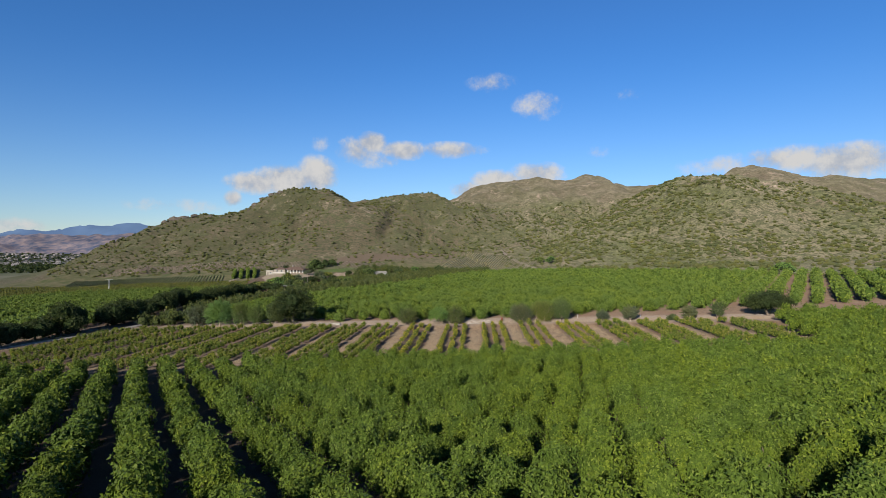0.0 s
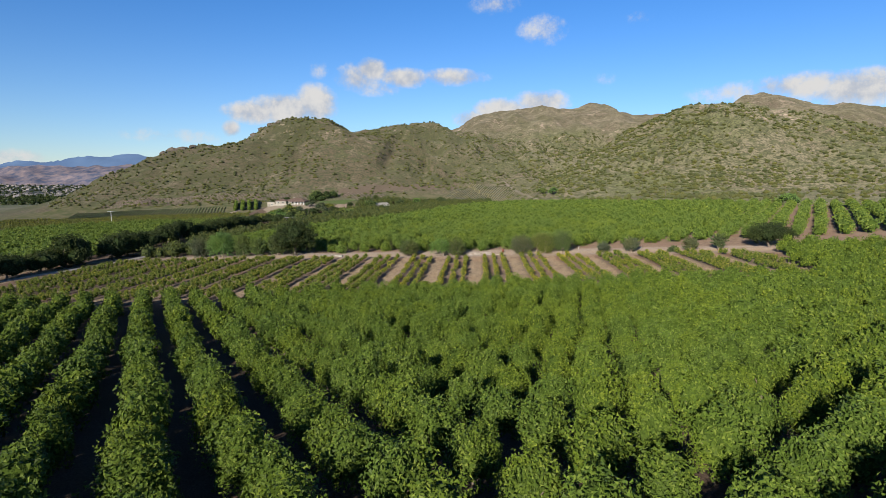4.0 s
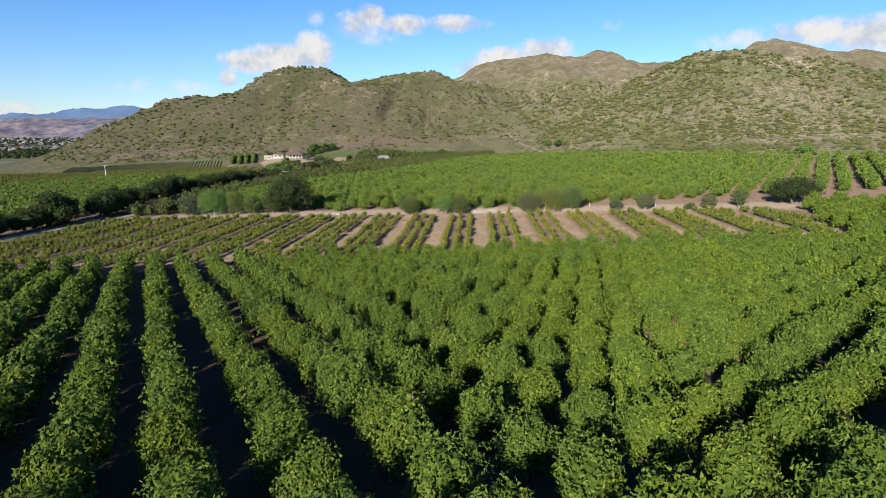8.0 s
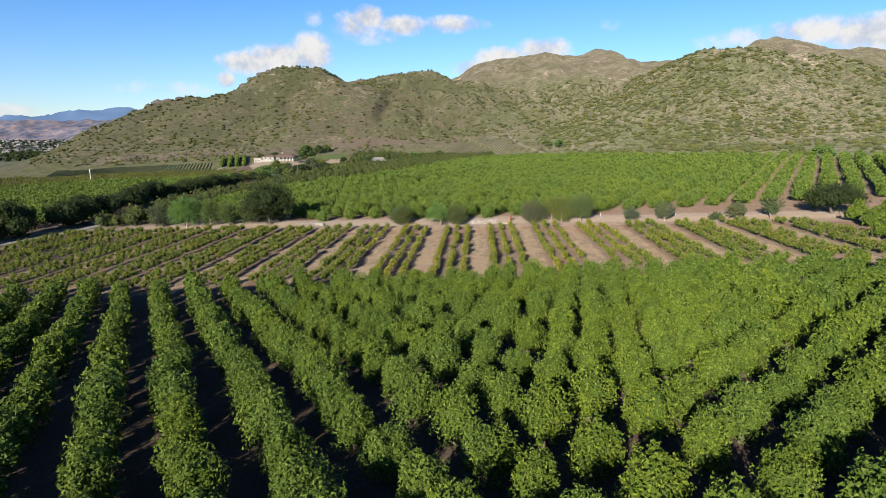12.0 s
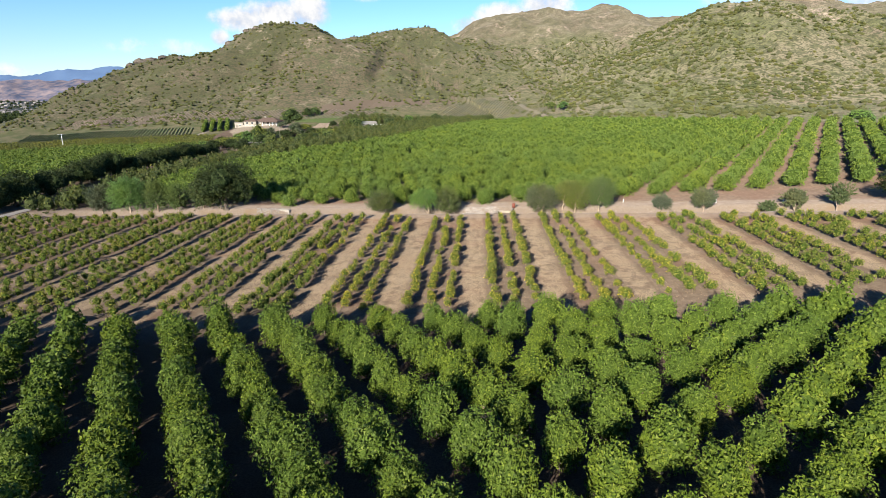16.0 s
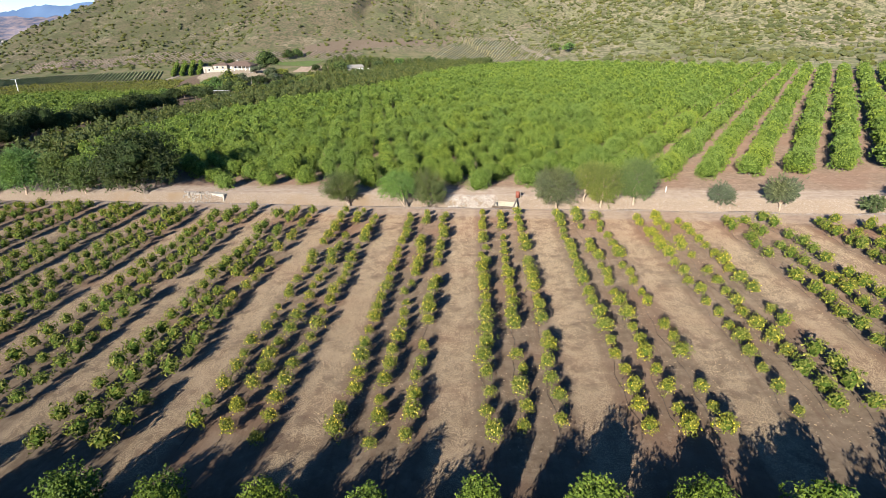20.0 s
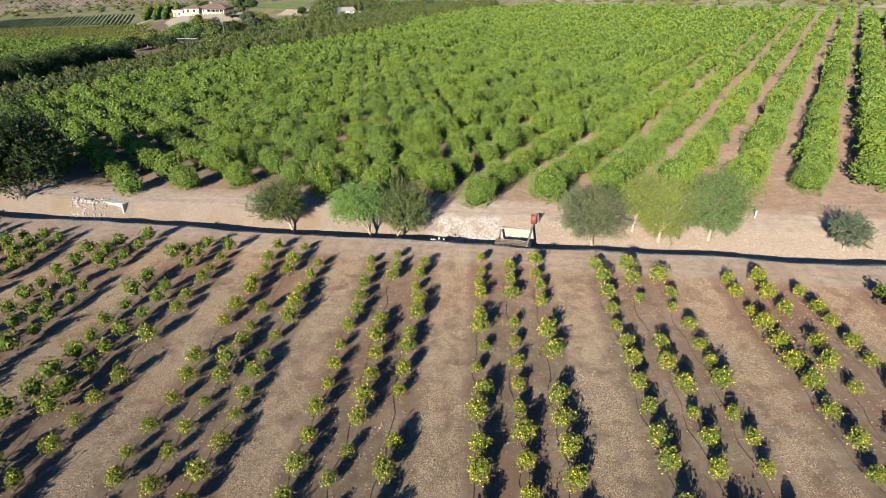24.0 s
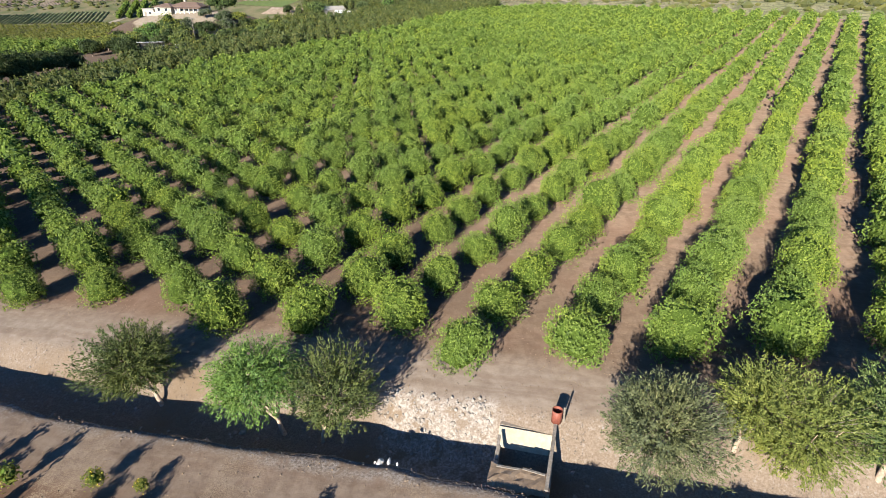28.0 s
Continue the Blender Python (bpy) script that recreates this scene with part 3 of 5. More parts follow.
def spray_crown(seed, radius, height, sprays, per, leaf, low=-0.6, droop=0.0, lumps=8, depth=0.3, loose=0.16):
    """A feathery crown: sprays of small narrow leaves that grow outwards from the middle and bend up or droop. Returns leaf vertices, triangles, and the sprays' ends."""
    rng = np.random.default_rng(seed)
    scale = np.array([radius, radius, height / 2])
    bumps, size = unit(rng.normal(size=(lumps, 3))), rng.uniform(0.05, 0.3, lumps)
    z = low + (1 - low) * (np.arange(sprays) + 0.5) / sprays
    t = np.arange(sprays) * 2.39996 + rng.uniform(0, 6.28)
    d = unit(np.stack([np.cos(t) * np.sqrt(1 - z * z), np.sin(t) * np.sqrt(1 - z * z), z], -1) + rng.normal(0, 0.12, (sprays, 3)))
    r = np.full(sprays, 0.82)
    for q, s in zip(bumps, size):
        r = r + s * np.exp(-((1 - d @ q) / 0.14))
    r = r * rng.normal(1.0, loose * 0.6, sprays).clip(0.6, 1.3)
    start, end = d * scale * depth * rng.uniform(0.6, 1.6, (sprays, 1)), d * r[:, None] * scale
    bend = np.array([0, 0, 1.0]) * droop * radius * rng.uniform(0.5, 1.2, (sprays, 1))
    own = np.repeat(np.arange(sprays), per)
    n = len(own)
    s = rng.uniform(0.2, 1.0, n) ** 0.7
    place = start[own] * (1 - s[:, None]) + end[own] * s[:, None] + bend[own] * (s ** 2)[:, None]
    place = place + rng.normal(0, 1, (n, 3)) * (loose * 0.42 * radius * (1.1 - 0.75 * s))[:, None]
    run = unit(unit(end - start)[own] + bend[own] / radius * s[:, None] * 2 + rng.normal(0, 0.55, (n, 3)))
    nrm = unit(d[own] + rng.normal(0, 0.6, (n, 3)) + np.array([0, 0, 0.4]))
    side = unit(np.cross(run, nrm))
    w = leaf * rng.uniform(0.6, 1.35, n)[:, None]
    blades = np.stack([place - run * w + side * w * 0.42, place - run * w - side * w * 0.42, place + run * w], 1).reshape(-1, 3)
    return blades, np.arange(n * 3).reshape(-1, 3), start, end + bend


def feathery_tree(name, seed, radius, height, low, middle, sprays, per, leaf, droop, mat, trunk, lean):
    """A tree of sprays with twigs, at the origin."""
    ob = new(name)
    v, f, a, b = spray_crown(seed, radius, height, sprays, per, leaf, low, droop)
    v2, f2, a2, b2 = spray_crown(seed + 50, radius * 0.62, height * 0.62, sprays // 3, per, leaf * 1.5, -0.8, droop)
    lift = np.array([lean, 0, middle])
    mesh_object("crown", np.vstack([v, v2]) + lift, np.vstack([f, f2 + len(v)]), mat, ob)
    twigs = [tube_mesh([p * 0.4 + lift, (p + q) / 2 + lift, q * 0.97 + lift], [0.025, 0.014, 0.004], 3) for p, q in zip(a[::7], b[::7] * 0.9)]
    tv, tf = join(twigs)
    tagged(mesh_object("branchwork", tv, tf, DARK_BARK, ob), kind="stuff")
    rng = np.random.default_rng(seed + 9)
    foot = np.array([0.0, 0.0, -0.3])
    knot = np.array([lean * 0.25, 0, trunk[0] * 0.28])
    pieces = [tube_mesh([foot, knot * 0.5 + rng.normal(0, 0.06, 3), knot], [trunk[1] * 1.3, trunk[1], trunk[1] * 0.85], 8)]
    for i in range(trunk[2]):
        t = 2 * np.pi * (i + rng.random() * 0.5) / trunk[2]
        tip = lift + np.array([math.cos(t) * radius * 0.5, math.sin(t) * radius * 0.5, height * 0.12 * rng.uniform(-1, 1.5)])
        mid = (knot + tip) / 2 + rng.normal(0, 0.12, 3)
        pieces.append(tube_mesh([knot * 0.97, mid, tip], [trunk[1] * 0.7, trunk[1] * 0.45, trunk[1] * 0.15]))
    tv, tf = join(pieces)
    mesh_object("trunk", tv, tf, PALE_BARK, ob, smooth=True)
    return ob


def tube_mesh(points, radii, sides=6):
    """A tube through the points."""
    pts, V, F = [np.array(p, float) for p in points], [], []
    for i, p in enumerate(pts):
        t = unit(pts[min(i + 1, len(pts) - 1)] - pts[max(i - 1, 0)])
        u = unit(np.cross(t, [0.31, 0.95, 0.07] if abs(t[2]) > 0.5 else [0, 0, 1]))
        w = np.cross(t, u)
        V += [p + radii[i] * (math.cos(q) * u + math.sin(q) * w) for q in np.linspace(0, 2 * np.pi, sides + 1)[:-1]]
    for i in range(len(pts) - 1):
        for j in range(sides):
            p, q = i * sides + j, i * sides + (j + 1) % sides
            F.append((p, q, q + sides, p + sides))
    return np.array(V), np.array(F)


def join(pieces):
    V, F, base = [], [], 0
    for v, f in pieces:
        V.append(v), F.append(f + base)
        base += len(v)
    return np.vstack(V), np.vstack(F)


def trunk_mesh(seed, height, radius, limbs=3, spread=0.8, lean=0.15, fork=0.45):
    """A tapered trunk that forks into limbs."""
    rng = np.random.default_rng(seed)
    knot = np.array([rng.normal(0, lean), rng.normal(0, lean), height * fork])
    pieces = [tube_mesh([(0, 0, -0.2), knot * 0.5 + rng.normal(0, lean * 0.4, 3), knot], [radius * 1.3, radius, radius * 0.85])]
    for i in range(limbs):
        t = 2 * np.pi * (i + rng.random() * 0.6) / limbs
        tip = np.array([math.cos(t) * spread, math.sin(t) * spread, height * rng.uniform(0.85, 1.05)])
        mid = (knot + tip) / 2 + rng.normal(0, 0.06, 3) * height
        pieces.append(tube_mesh([knot * 0.96, mid, tip], [radius * 0.7, radius * 0.45, radius * 0.2]))
    return join(pieces)


def tree(name, seed, crown, middle, trunk, mats, fruit=0, lobes=0, shift=(0, 0), inner=None, **more):
    """One tree at the origin. crown: radius, height, leaves, leaf size; middle: the crown's height over the ground; trunk: height, radius, limbs, spread."""
    ob = new(name)
    if lobes:
        v, f, m = lobed_crown(seed, crown[0], crown[1], lobes, crown[2], crown[3], **more)
    else:
        v, f, m = crown_mesh(seed, *crown, **more)
    v = v + np.array([shift[0], shift[1], middle])
    mesh_object("crown", v, f, mats[0], ob, inner=inner or (OAK_CORE if lobes else SHADE_CORE), index=m)
    tv, tf = trunk_mesh(seed + 1, *trunk)
    mesh_object("trunk", tv, tf, mats[1], ob, smooth=True)
    if fruit:
        rng = np.random.default_rng(seed + 7)
        pick = v[80:][rng.integers(0, len(v) - 80, fruit)]
        octa = np.array([(1, 0, 0), (0, 1, 0), (-1, 0, 0), (0, -1, 0), (0, 0, 1.25), (0, 0, -1.25)]) * 0.044
        of = np.array([(0, 1, 4), (1, 2, 4), (2, 3, 4), (3, 0, 4), (1, 0, 5), (2, 1, 5), (3, 2, 5), (0, 3, 5)])
        fv = (pick[:, None] * np.array([1.04, 1.04, 1.0]) + octa).reshape(-1, 3)
        ff = (of[None] + np.arange(fruit)[:, None, None] * 6).reshape(-1, 3)
        tagged(mesh_object("fruit", fv, ff, YELLOW, ob), "ripe yellow lemons among the leaves", kind="stuff")
    return ob


def spot(x, y, turn=0.0, size=1.0, tall=1.0, sink=0.0):
    return Matrix.LocRotScale((x, y, float(land(x, y)) - sink), Euler((0, 0, turn)), (size, size, size * tall))


def plant(models, places, label, category, group, sizes, rng):
    """Stands copies of the models at the places."""
    spots = [spot(x, y, rng.uniform(0, 6.28), rng.uniform(*sizes), rng.uniform(0.9, 1.1)) for x, y in places]
    for ob in models:
        tagged(ob, label, category, group)
    for i in range(len(models), len(spots)):
        copy_thing(models[i % len(models)], spots[i])
    for ob, m in zip(models, spots):
        ob.matrix_basis = m


def thicket(name, variants, places, mat, label, category, sizes, rng, sink=0.0, dark=True, inner=None, lay=None):
    """Many crowns joined into one object."""
    V, F, M, base = [], [], [], 0
    zs = (lay or land)(places[:, 0], places[:, 1])
    for i, (x, y) in enumerate(places):
        v, f, m = variants[i % len(variants)]
        a, s = rng.uniform(0, 6.28), rng.uniform(*sizes)
        c, q = math.cos(a) * s, math.sin(a) * s
        V.append(np.stack([v[:, 0] * c - v[:, 1] * q + x, v[:, 0] * q + v[:, 1] * c + y, v[:, 2] * s * rng.uniform(0.9, 1.1) + zs[i] - sink], -1))
        F.append(f + base), M.append(m)
        base += len(v)
    return tagged(mesh_object(name, np.vstack(V), np.vstack(F), mat, inner=inner or (SHADE_CORE if dark else mat), index=np.concatenate(M)), label, category, kind="stuff")


def crowns(seed, count, middle, *args, **more):
    """A few crowns for a thicket, lifted over the ground."""
    out = []
    for i in range(count):
        v, f, m = crown_mesh(seed + i, *args, **more)
        out.append((v + np.array([0, 0, middle]), f, m))
    return out


def lattice(origin, a, b, ia, ib):
    i, j = np.meshgrid(np.arange(*ia), np.arange(*ib))
    return np.stack([origin[0] + i * a[0] + j * b[0], origin[1] + i * a[1] + j * b[1]], -1).reshape(-1, 2)


def jitter(p, amount, rng):
    return p + rng.normal(0, amount, p.shape)


R = np.random.default_rng(11)
skew = lambda p: p[:, 1] + SKEW * p[:, 0]
near = lambda p, x, y: np.argsort(np.hypot(p[:, 0] - x, (p[:, 1] - y) * 0.6))

citrus_edge = lambda y: np.interp(y, [95, 125, 154, 189, 225, 289, 362, 430], [-72, -82, -88, -77, -62, -18, 15, 45])
road_x = lambda y: np.interp(y, [45, 75, 100, 125, 158, 181, 222, 262, 300, 340], [-131, -117, -107, -105, -110, -107.5, -100, -93, -88, -84])

# front grove of mature lemon trees
P = lattice((1.5, 20.25), (5.2, -0.35), (1.81, -3.336), (-60, 60), (-24, 36))
edge = P[:, 1] + 0.066 * P[:, 0]
P = P[((edge < 22.0) | ((P[:, 0] > 64 + 0.35 * (P[:, 1] - 32)) & (skew(P) < 77))) & (P[:, 1] > -84) & (P[:, 0] > -106) & (P[:, 0] < 112)]
within = np.abs(P[:, 0] + 3) < 24 + 0.9 * (P[:, 1] + 80)
outer, P = P[~within], jitter(P[within], 0.18, R)
order = np.argsort(np.abs(P[:, 0] + 2) + np.where((P[:, 1] < -67) | (P[:, 1] > 23), 60, 0))
for first, last, count, leaf in ((0, 200, 2800, 0.09), (200, 300, 1500, 0.12)):
    models = [tree("lemon_tree", 100 + first + i, (1.24, 3.05, count, leaf, -0.75, 11, 0.2, 0.09), 1.68, (2.0, 0.13, 4, 0.9), (LEMON, BARK), body=0.72, tufts=70) for i in range(6)]
    plant(models, P[order[first:last]], "mature lemon tree with a dense dark green crown", "tree", "mature lemon trees of the front grove", (0.9, 1.12), R)
for first, last, count, leaf in ((300, 520, 850, 0.155), (520, len(P), 480, 0.2)):
    thicket("lemon_grove", crowns(200 + first, 5, 1.68, 1.22, 3.05, count, leaf, -0.7, 10, 0.2, grid=(8, 5), tufts=46, body=0.74), P[order[first:last]], LEMON, "dense rows of mature dark green lemon trees", "grove", (0.92, 1.12), R)

thicket("lemon_grove", crowns(230, 4, 1.75, 1.42, 3.2, 40, 0.5, -0.6, 8, 0.18, grid=(6, 3), tufts=16), outer, LEMON, "further rows of mature dark green lemon trees", "grove", (0.92, 1.14), np.random.default_rng(12))

# grove behind the ditch
P = lattice((5.5, 84.1), (6.85, -0.1), (2.85, 4.37), (-60, 60), (0, 85))
left = P[:, 0] - citrus_edge(P[:, 1])
P = P[(skew(P) > 84.6) & (P[:, 1] < 443 - 1.4 * P[:, 0]) & (P[:, 1] < 362) & (left > 0) & (P[:, 0] < 80 + 0.95 * P[:, 1])]
P = P[~((P[:, 0] < -40) & (skew(P) < 88))]
P = jitter(P, 0.2, R)
order = near(P, 5, 84)
for first, last, count, leaf in ((0, 110, 3600, 0.082), (110, 300, 1300, 0.14)):
    models = [tree("citrus_tree", 300 + first + i, (1.78, 3.5, count, leaf, -0.85, 10, 0.17, 0.1), 1.74, (1.8, 0.11, 4, 0.8), (FAR_LEMON, BARK), body=0.74, tufts=60) for i in range(5)]
    plant(models, P[order[first:last]], "round bright green citrus tree standing on bare soil", "tree", "citrus trees behind the ditch", (0.86, 1.18), R)
thicket("citrus_grove", crowns(420, 5, 1.74, 1.74, 3.5, 330, 0.23, grid=(8, 5), tufts=44, spread=0.15, body=0.78), P[order[300:800]], FAR_LEMON, "rows of leafy green citrus trees standing on bare soil", "grove", (0.92, 1.2), R)
thicket("citrus_grove", crowns(400, 4, 1.72, 1.72, 3.4, 130, 0.32, grid=(7, 4), tufts=34, spread=0.17, body=0.8), P[order[800:]], FAR_LEMON, "rows of bright green citrus trees on the valley floor", "grove", (0.9, 1.18), R)

# young trees in beds of three rows
rows_ = []
for bed in range(-13, 8):
    for r in range(3):
        x50 = 4.0 + bed * 9.35 + r * 2.25
        ys = np.arange(26.5, 95, 2.05) + R.uniform(0, 2.0)
        p = np.stack([x50 + (ys - 50) * 0.055, ys], -1)
        if r == 1:
            p = p[np.abs(skew(p) - 64.3) > 1.2]
        rows_.append(p)
P = np.vstack(rows_)
P = P[(P[:, 1] + 0.066 * P[:, 0] > 26.5) & (skew(P) < 71.8) & (P[:, 0] > -108) & (P[:, 0] < 62 + 0.35 * (P[:, 1] - 32))]
P = P[R.random(len(P)) > 0.04]
P = jitter(P, 0.14, R)
order = near(P, 4, 56)
models = [tree("young_lemon_tree", 500 + i, (0.56, 1.15, 760, 0.064, -0.75, 7, 0.36, 0.16), 0.78, (0.8, 0.03, 3, 0.2), (YOUNG, BARK), 20, body=0.6) for i in range(6)]
plant(models, P[order[:300]], "small young lemon tree with yellow fruit", "tree", "young lemon trees in rows", (0.6, 1.08), R)
thicket("young_lemon_rows", crowns(600, 5, 0.76, 0.56, 1.15, 170, 0.1, -0.6, 7, 0.3, 0.1, grid=(6, 3)), P[order[300:]], YOUNG, "rows of small young lemon trees on brown soil", "orchard", (0.9, 1.32), R)

# trees beside the ditch: x, y, radius, height of the top, kind, lean of the crown to +x, share of the height that the crown takes, droop
ROADSIDE = [(-14.3, 83.0, 3.1, 6.0, "grey", -1.2, 0.86, 0.1), (-5.4, 80.3, 3.1, 7.0, "pepper", -1.3, 0.68, -0.3), (-3.0, 79.7, 2.9, 6.7, "loose", 1.0, 0.94, 0.35),
            (16.0, 75.8, 3.3, 6.4, "olive", -0.6, 0.96, 0.1), (19.8, 76.4, 2.5, 5.8, "light", 0.6, 0.9, 0.1), (21.9, 75.2, 2.8, 6.6, "light", 0.2, 1.04, 0.0),
            (26.2, 74.6, 3.2, 6.9, "dusky", 0.2, 1.04, 0.1), (36.8, 72.0, 2.0, 3.4, "olive", 0, 0.9, 0.1), (43.5, 69.8, 2.4, 4.4, "olive", 0, 0.9, 0.1), (53.5, 67.0, 1.6, 2.6, "grey", 0, 0.9, 0.1),
            (57.5, 66.3, 2.2, 4.6, "olive", 0, 0.85, 0.1), (64.0, 65.2, 2.0, 5.0, "grey", 0, 0.85, 0.1), (-57.5, 96.5, 3.0, 7.0, "grey", 0, 1.12, 0.1), (-75.8, 99.2, 4.4, 9.3, "pepper", 0, 1.1, -0.15),
            (-83.6, 101.3, 3.2, 7.2, "olive", 0, 1.12, 0.1), (-68.5, 97.7, 3.0, 8.0, "dusky", 0, 1.12, 0.1), (-63.2, 96.5, 2.7, 6.2, "dusky", 0, 1.12, 0.1), (-97.4, 114.0, 2.2, 4.2, "light", 0, 0.95, 0.1)]
KINDS = {"olive": ("olive_tree", OLIVE, "round grey-green olive tree rooted in the ditch bank"),
         "grey": ("olive_tree", WILLOW, "grey-green olive tree with a pale forked trunk"),
         "light": ("leafy_tree", SHRUBBY, "yellowish green leafy tree rooted in the ditch bank"),
         "dusky": ("leafy_tree", GREEN, "tall dull green feathery tree on the ditch bank"),
         "loose": ("willow_tree", WILLOW, "loose grey-green tree with bare twigs beside the ditch"),
         "pepper": ("pepper_tree", PEPPER, "bright green pepper tree with drooping fronds")}
for i, (x, y, r, h, kind, lean, share, droop) in enumerate(ROADSIDE):
    name, mat, label = KINDS[kind]
    near_by = abs(x - 8) < 32
    sprays, per = int((40 if near_by else 26) * r * r * (0.9 if kind == "loose" else 1.15)), 30 if near_by else 18
    ob = feathery_tree(name, 700 + i, r, h * share, -0.85 if kind != "pepper" else -0.55, h * (1 - share / 2), sprays, per, 0.088 if near_by else 0.17, droop, mat, (h * 0.6, 0.035 * r + 0.03, 5), lean)
    ob.matrix_basis = spot(x, y, 0)
    tagged(ob, label, "tree", "trees along the ditch")
OAKS = [(76.5, 64.5, 5.2, 7.2), (-50.9, 93.8, 6.4, 13.4)]
for i, (x, y, r, h) in enumerate(OAKS):
    ob = tree("oak_tree", 760 + i, (r, h * 0.9, int(min(12000, 900 * r * r)), 0.17 * max(1, r / 4)), h * 0.46, (h * 0.62, 0.05 * r + 0.05, 6, r * 0.5, 0.3, 0.3), (DARK_OLIVE, DARK_BARK), 0, 8, hang=0.3, narrow=0.45, ragged=0.4, body=0.55)
    ob.matrix_basis = spot(x, y, 0)
    tagged(ob, "large dark green oak with a dense spreading crown", "tree", "oaks along the ditch")

# tall dark trees along the farm road
P = np.array([(-126, 62), (-124, 72), (-123, 81), (-121, 90), (-118.5, 99), (-116, 107), (-114.5, 116), (-120, 126), (-119, 135), (-122, 144), (-121, 153), (-124, 162), (-121, 170),
              (-119, 178), (-117, 187), (-116, 196), (-114, 205), (-113, 214), (-112, 223), (-111, 232)], float)
models = [tree("oak_tree", 800 + i, (4.4, 7.6, 3600, 0.27), 3.6, (4.5, 0.3, 5, 2.0, 0.3, 0.3), (DARK_OLIVE, BARK), lobes=6, hang=0.2, ragged=0.28, body=0.75, narrow=0.5) for i in range(4)]
plant(models, jitter(P, 0.8, R), "tall dark green tree with a dense rounded crown", "tree", "dark trees along the farm road", (1.0, 1.35), R)

# brownish grove between the citrus trees and the farmhouse
P = lattice((-90, 170), (4.2, 0.7), (-0.9, 4.4), (-40, 60), (-30, 75))
left = P[:, 0] - citrus_edge(P[:, 1])
P = P[(left < -2) & (P[:, 0] > road_x(P[:, 1]) + 2.5) & (P[:, 1] > 104) & (P[:, 1] < 425 - 0.2 * P[:, 0]) & (P[:, 0] < 70)]
P = P[~((np.abs(P[:, 0] + 60) < 15) & (np.abs(P[:, 1] - 390) < 15)) & ~((P[:, 0] < -84) & (np.abs(P[:, 1] - 345) < 32))]
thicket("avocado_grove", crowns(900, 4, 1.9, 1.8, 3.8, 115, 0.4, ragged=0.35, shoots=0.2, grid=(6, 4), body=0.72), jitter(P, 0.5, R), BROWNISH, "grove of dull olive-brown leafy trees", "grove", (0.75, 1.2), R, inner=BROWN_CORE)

# bright trees left of the farm road
P = lattice((-130, 120), (5.6, 0.6), (-1.2, 5.6), (-60, 20), (-4, 40))
P = P[(P[:, 0] < -127) & (P[:, 0] > -300) & (P[:, 1] > 85 - 0.1 * P[:, 0]) & (P[:, 1] < np.minimum(281 - 0.65 * (P[:, 0] + 127), 345)) & (P[:, 1] > -0.6 * P[:, 0] - 20)]
thicket("citrus_grove", crowns(940, 4, 1.6, 2.1, 3.2, 110, 0.4, grid=(6, 4)), jitter(P, 0.3, R), FAR_LEMON, "grove of bright green citrus trees beyond the road", "grove", (0.85, 1.25), R)


def hedge_rows(name, corner, along, across, length, count, pitch, height, width, mat, label, category, step=2.2):
    """Low planted rows, joined into one object."""
    rng = np.random.default_rng(len(label))
    along, across = unit(np.array(along, float)), unit(np.array(across, float))
    n = int(length / step)
    V, F, base = [], [], 0
    for r in range(count):
        s = np.arange(n + 1) * step
        c = np.array(corner) + across * r * pitch + along * s[:, None]
        z = land(c[:, 0], c[:, 1])
        h, w = height * rng.uniform(0.7, 1.25, n + 1), width * rng.uniform(0.75, 1.2, n + 1)
        ring = []
        for off, up in ((-0.5, -0.1), (-0.42, 0.62), (0.05, 1.0), (0.45, 0.6), (0.5, -0.1)):
            ring.append(np.stack([c[:, 0] + across[0] * off * w, c[:, 1] + across[1] * off * w, z + up * h], -1))
        V.append(np.stack(ring, 1).reshape(-1, 3))
        k = base + np.arange(n)[:, None] * 5 + np.arange(4)[None]
        F.append(np.stack([k, k + 5, k + 6, k + 1], -1).reshape(-1, 4))
        base += (n + 1) * 5
    return tagged(mesh_object(name, np.vstack(V), np.vstack(F), mat), label, category, kind="stuff")


P = lattice((-230, 350), (3.1, -0.5), (0.6, 2.7), (-70, 40), (-30, 40))
P = P[(P[:, 0] > -400) & (P[:, 0] < -128) & (P[:, 1] > np.minimum(284 - 0.65 * (P[:, 0] + 127), 348)) & (P[:, 1] < 420 - 0.19 * (P[:, 0] + 350)) & (P[:, 0] < -128 - 0.42 * (P[:, 1] - 284))]
thicket("vineyard", crowns(980, 4, 0.7, 1.2, 1.6, 22, 0.4, grid=(5, 3), tufts=10, spread=0.3), jitter(P, 0.3, R), VINE, "olive-brown vineyard on the valley floor", "vineyard", (0.7, 1.15), R, dark=False)
hedge_rows("berry_rows", (-342, 422), (-0.3, 0.95), (0.98, -0.19), 30, 52, 3.0, 0.7, 1.3, ROWCROP, "grey-green planted rows below the hill", "vineyard")
hedge_rows("plowed_rows", (-340, 462), (0.4, 0.9), (0.96, -0.1), 30, 80, 3.4, 0.45, 1.4, FURROW, "brown ploughed rows at the foot of the hill", "field")
hedge_rows("hillside_vineyard", (-12, 440), (0.28, 0.95), (0.96, -0.2), 78, 36, 2.4, 0.7, 1.0, VINE_GREY, "grey-green vineyard rows on a hillside", "vineyard")

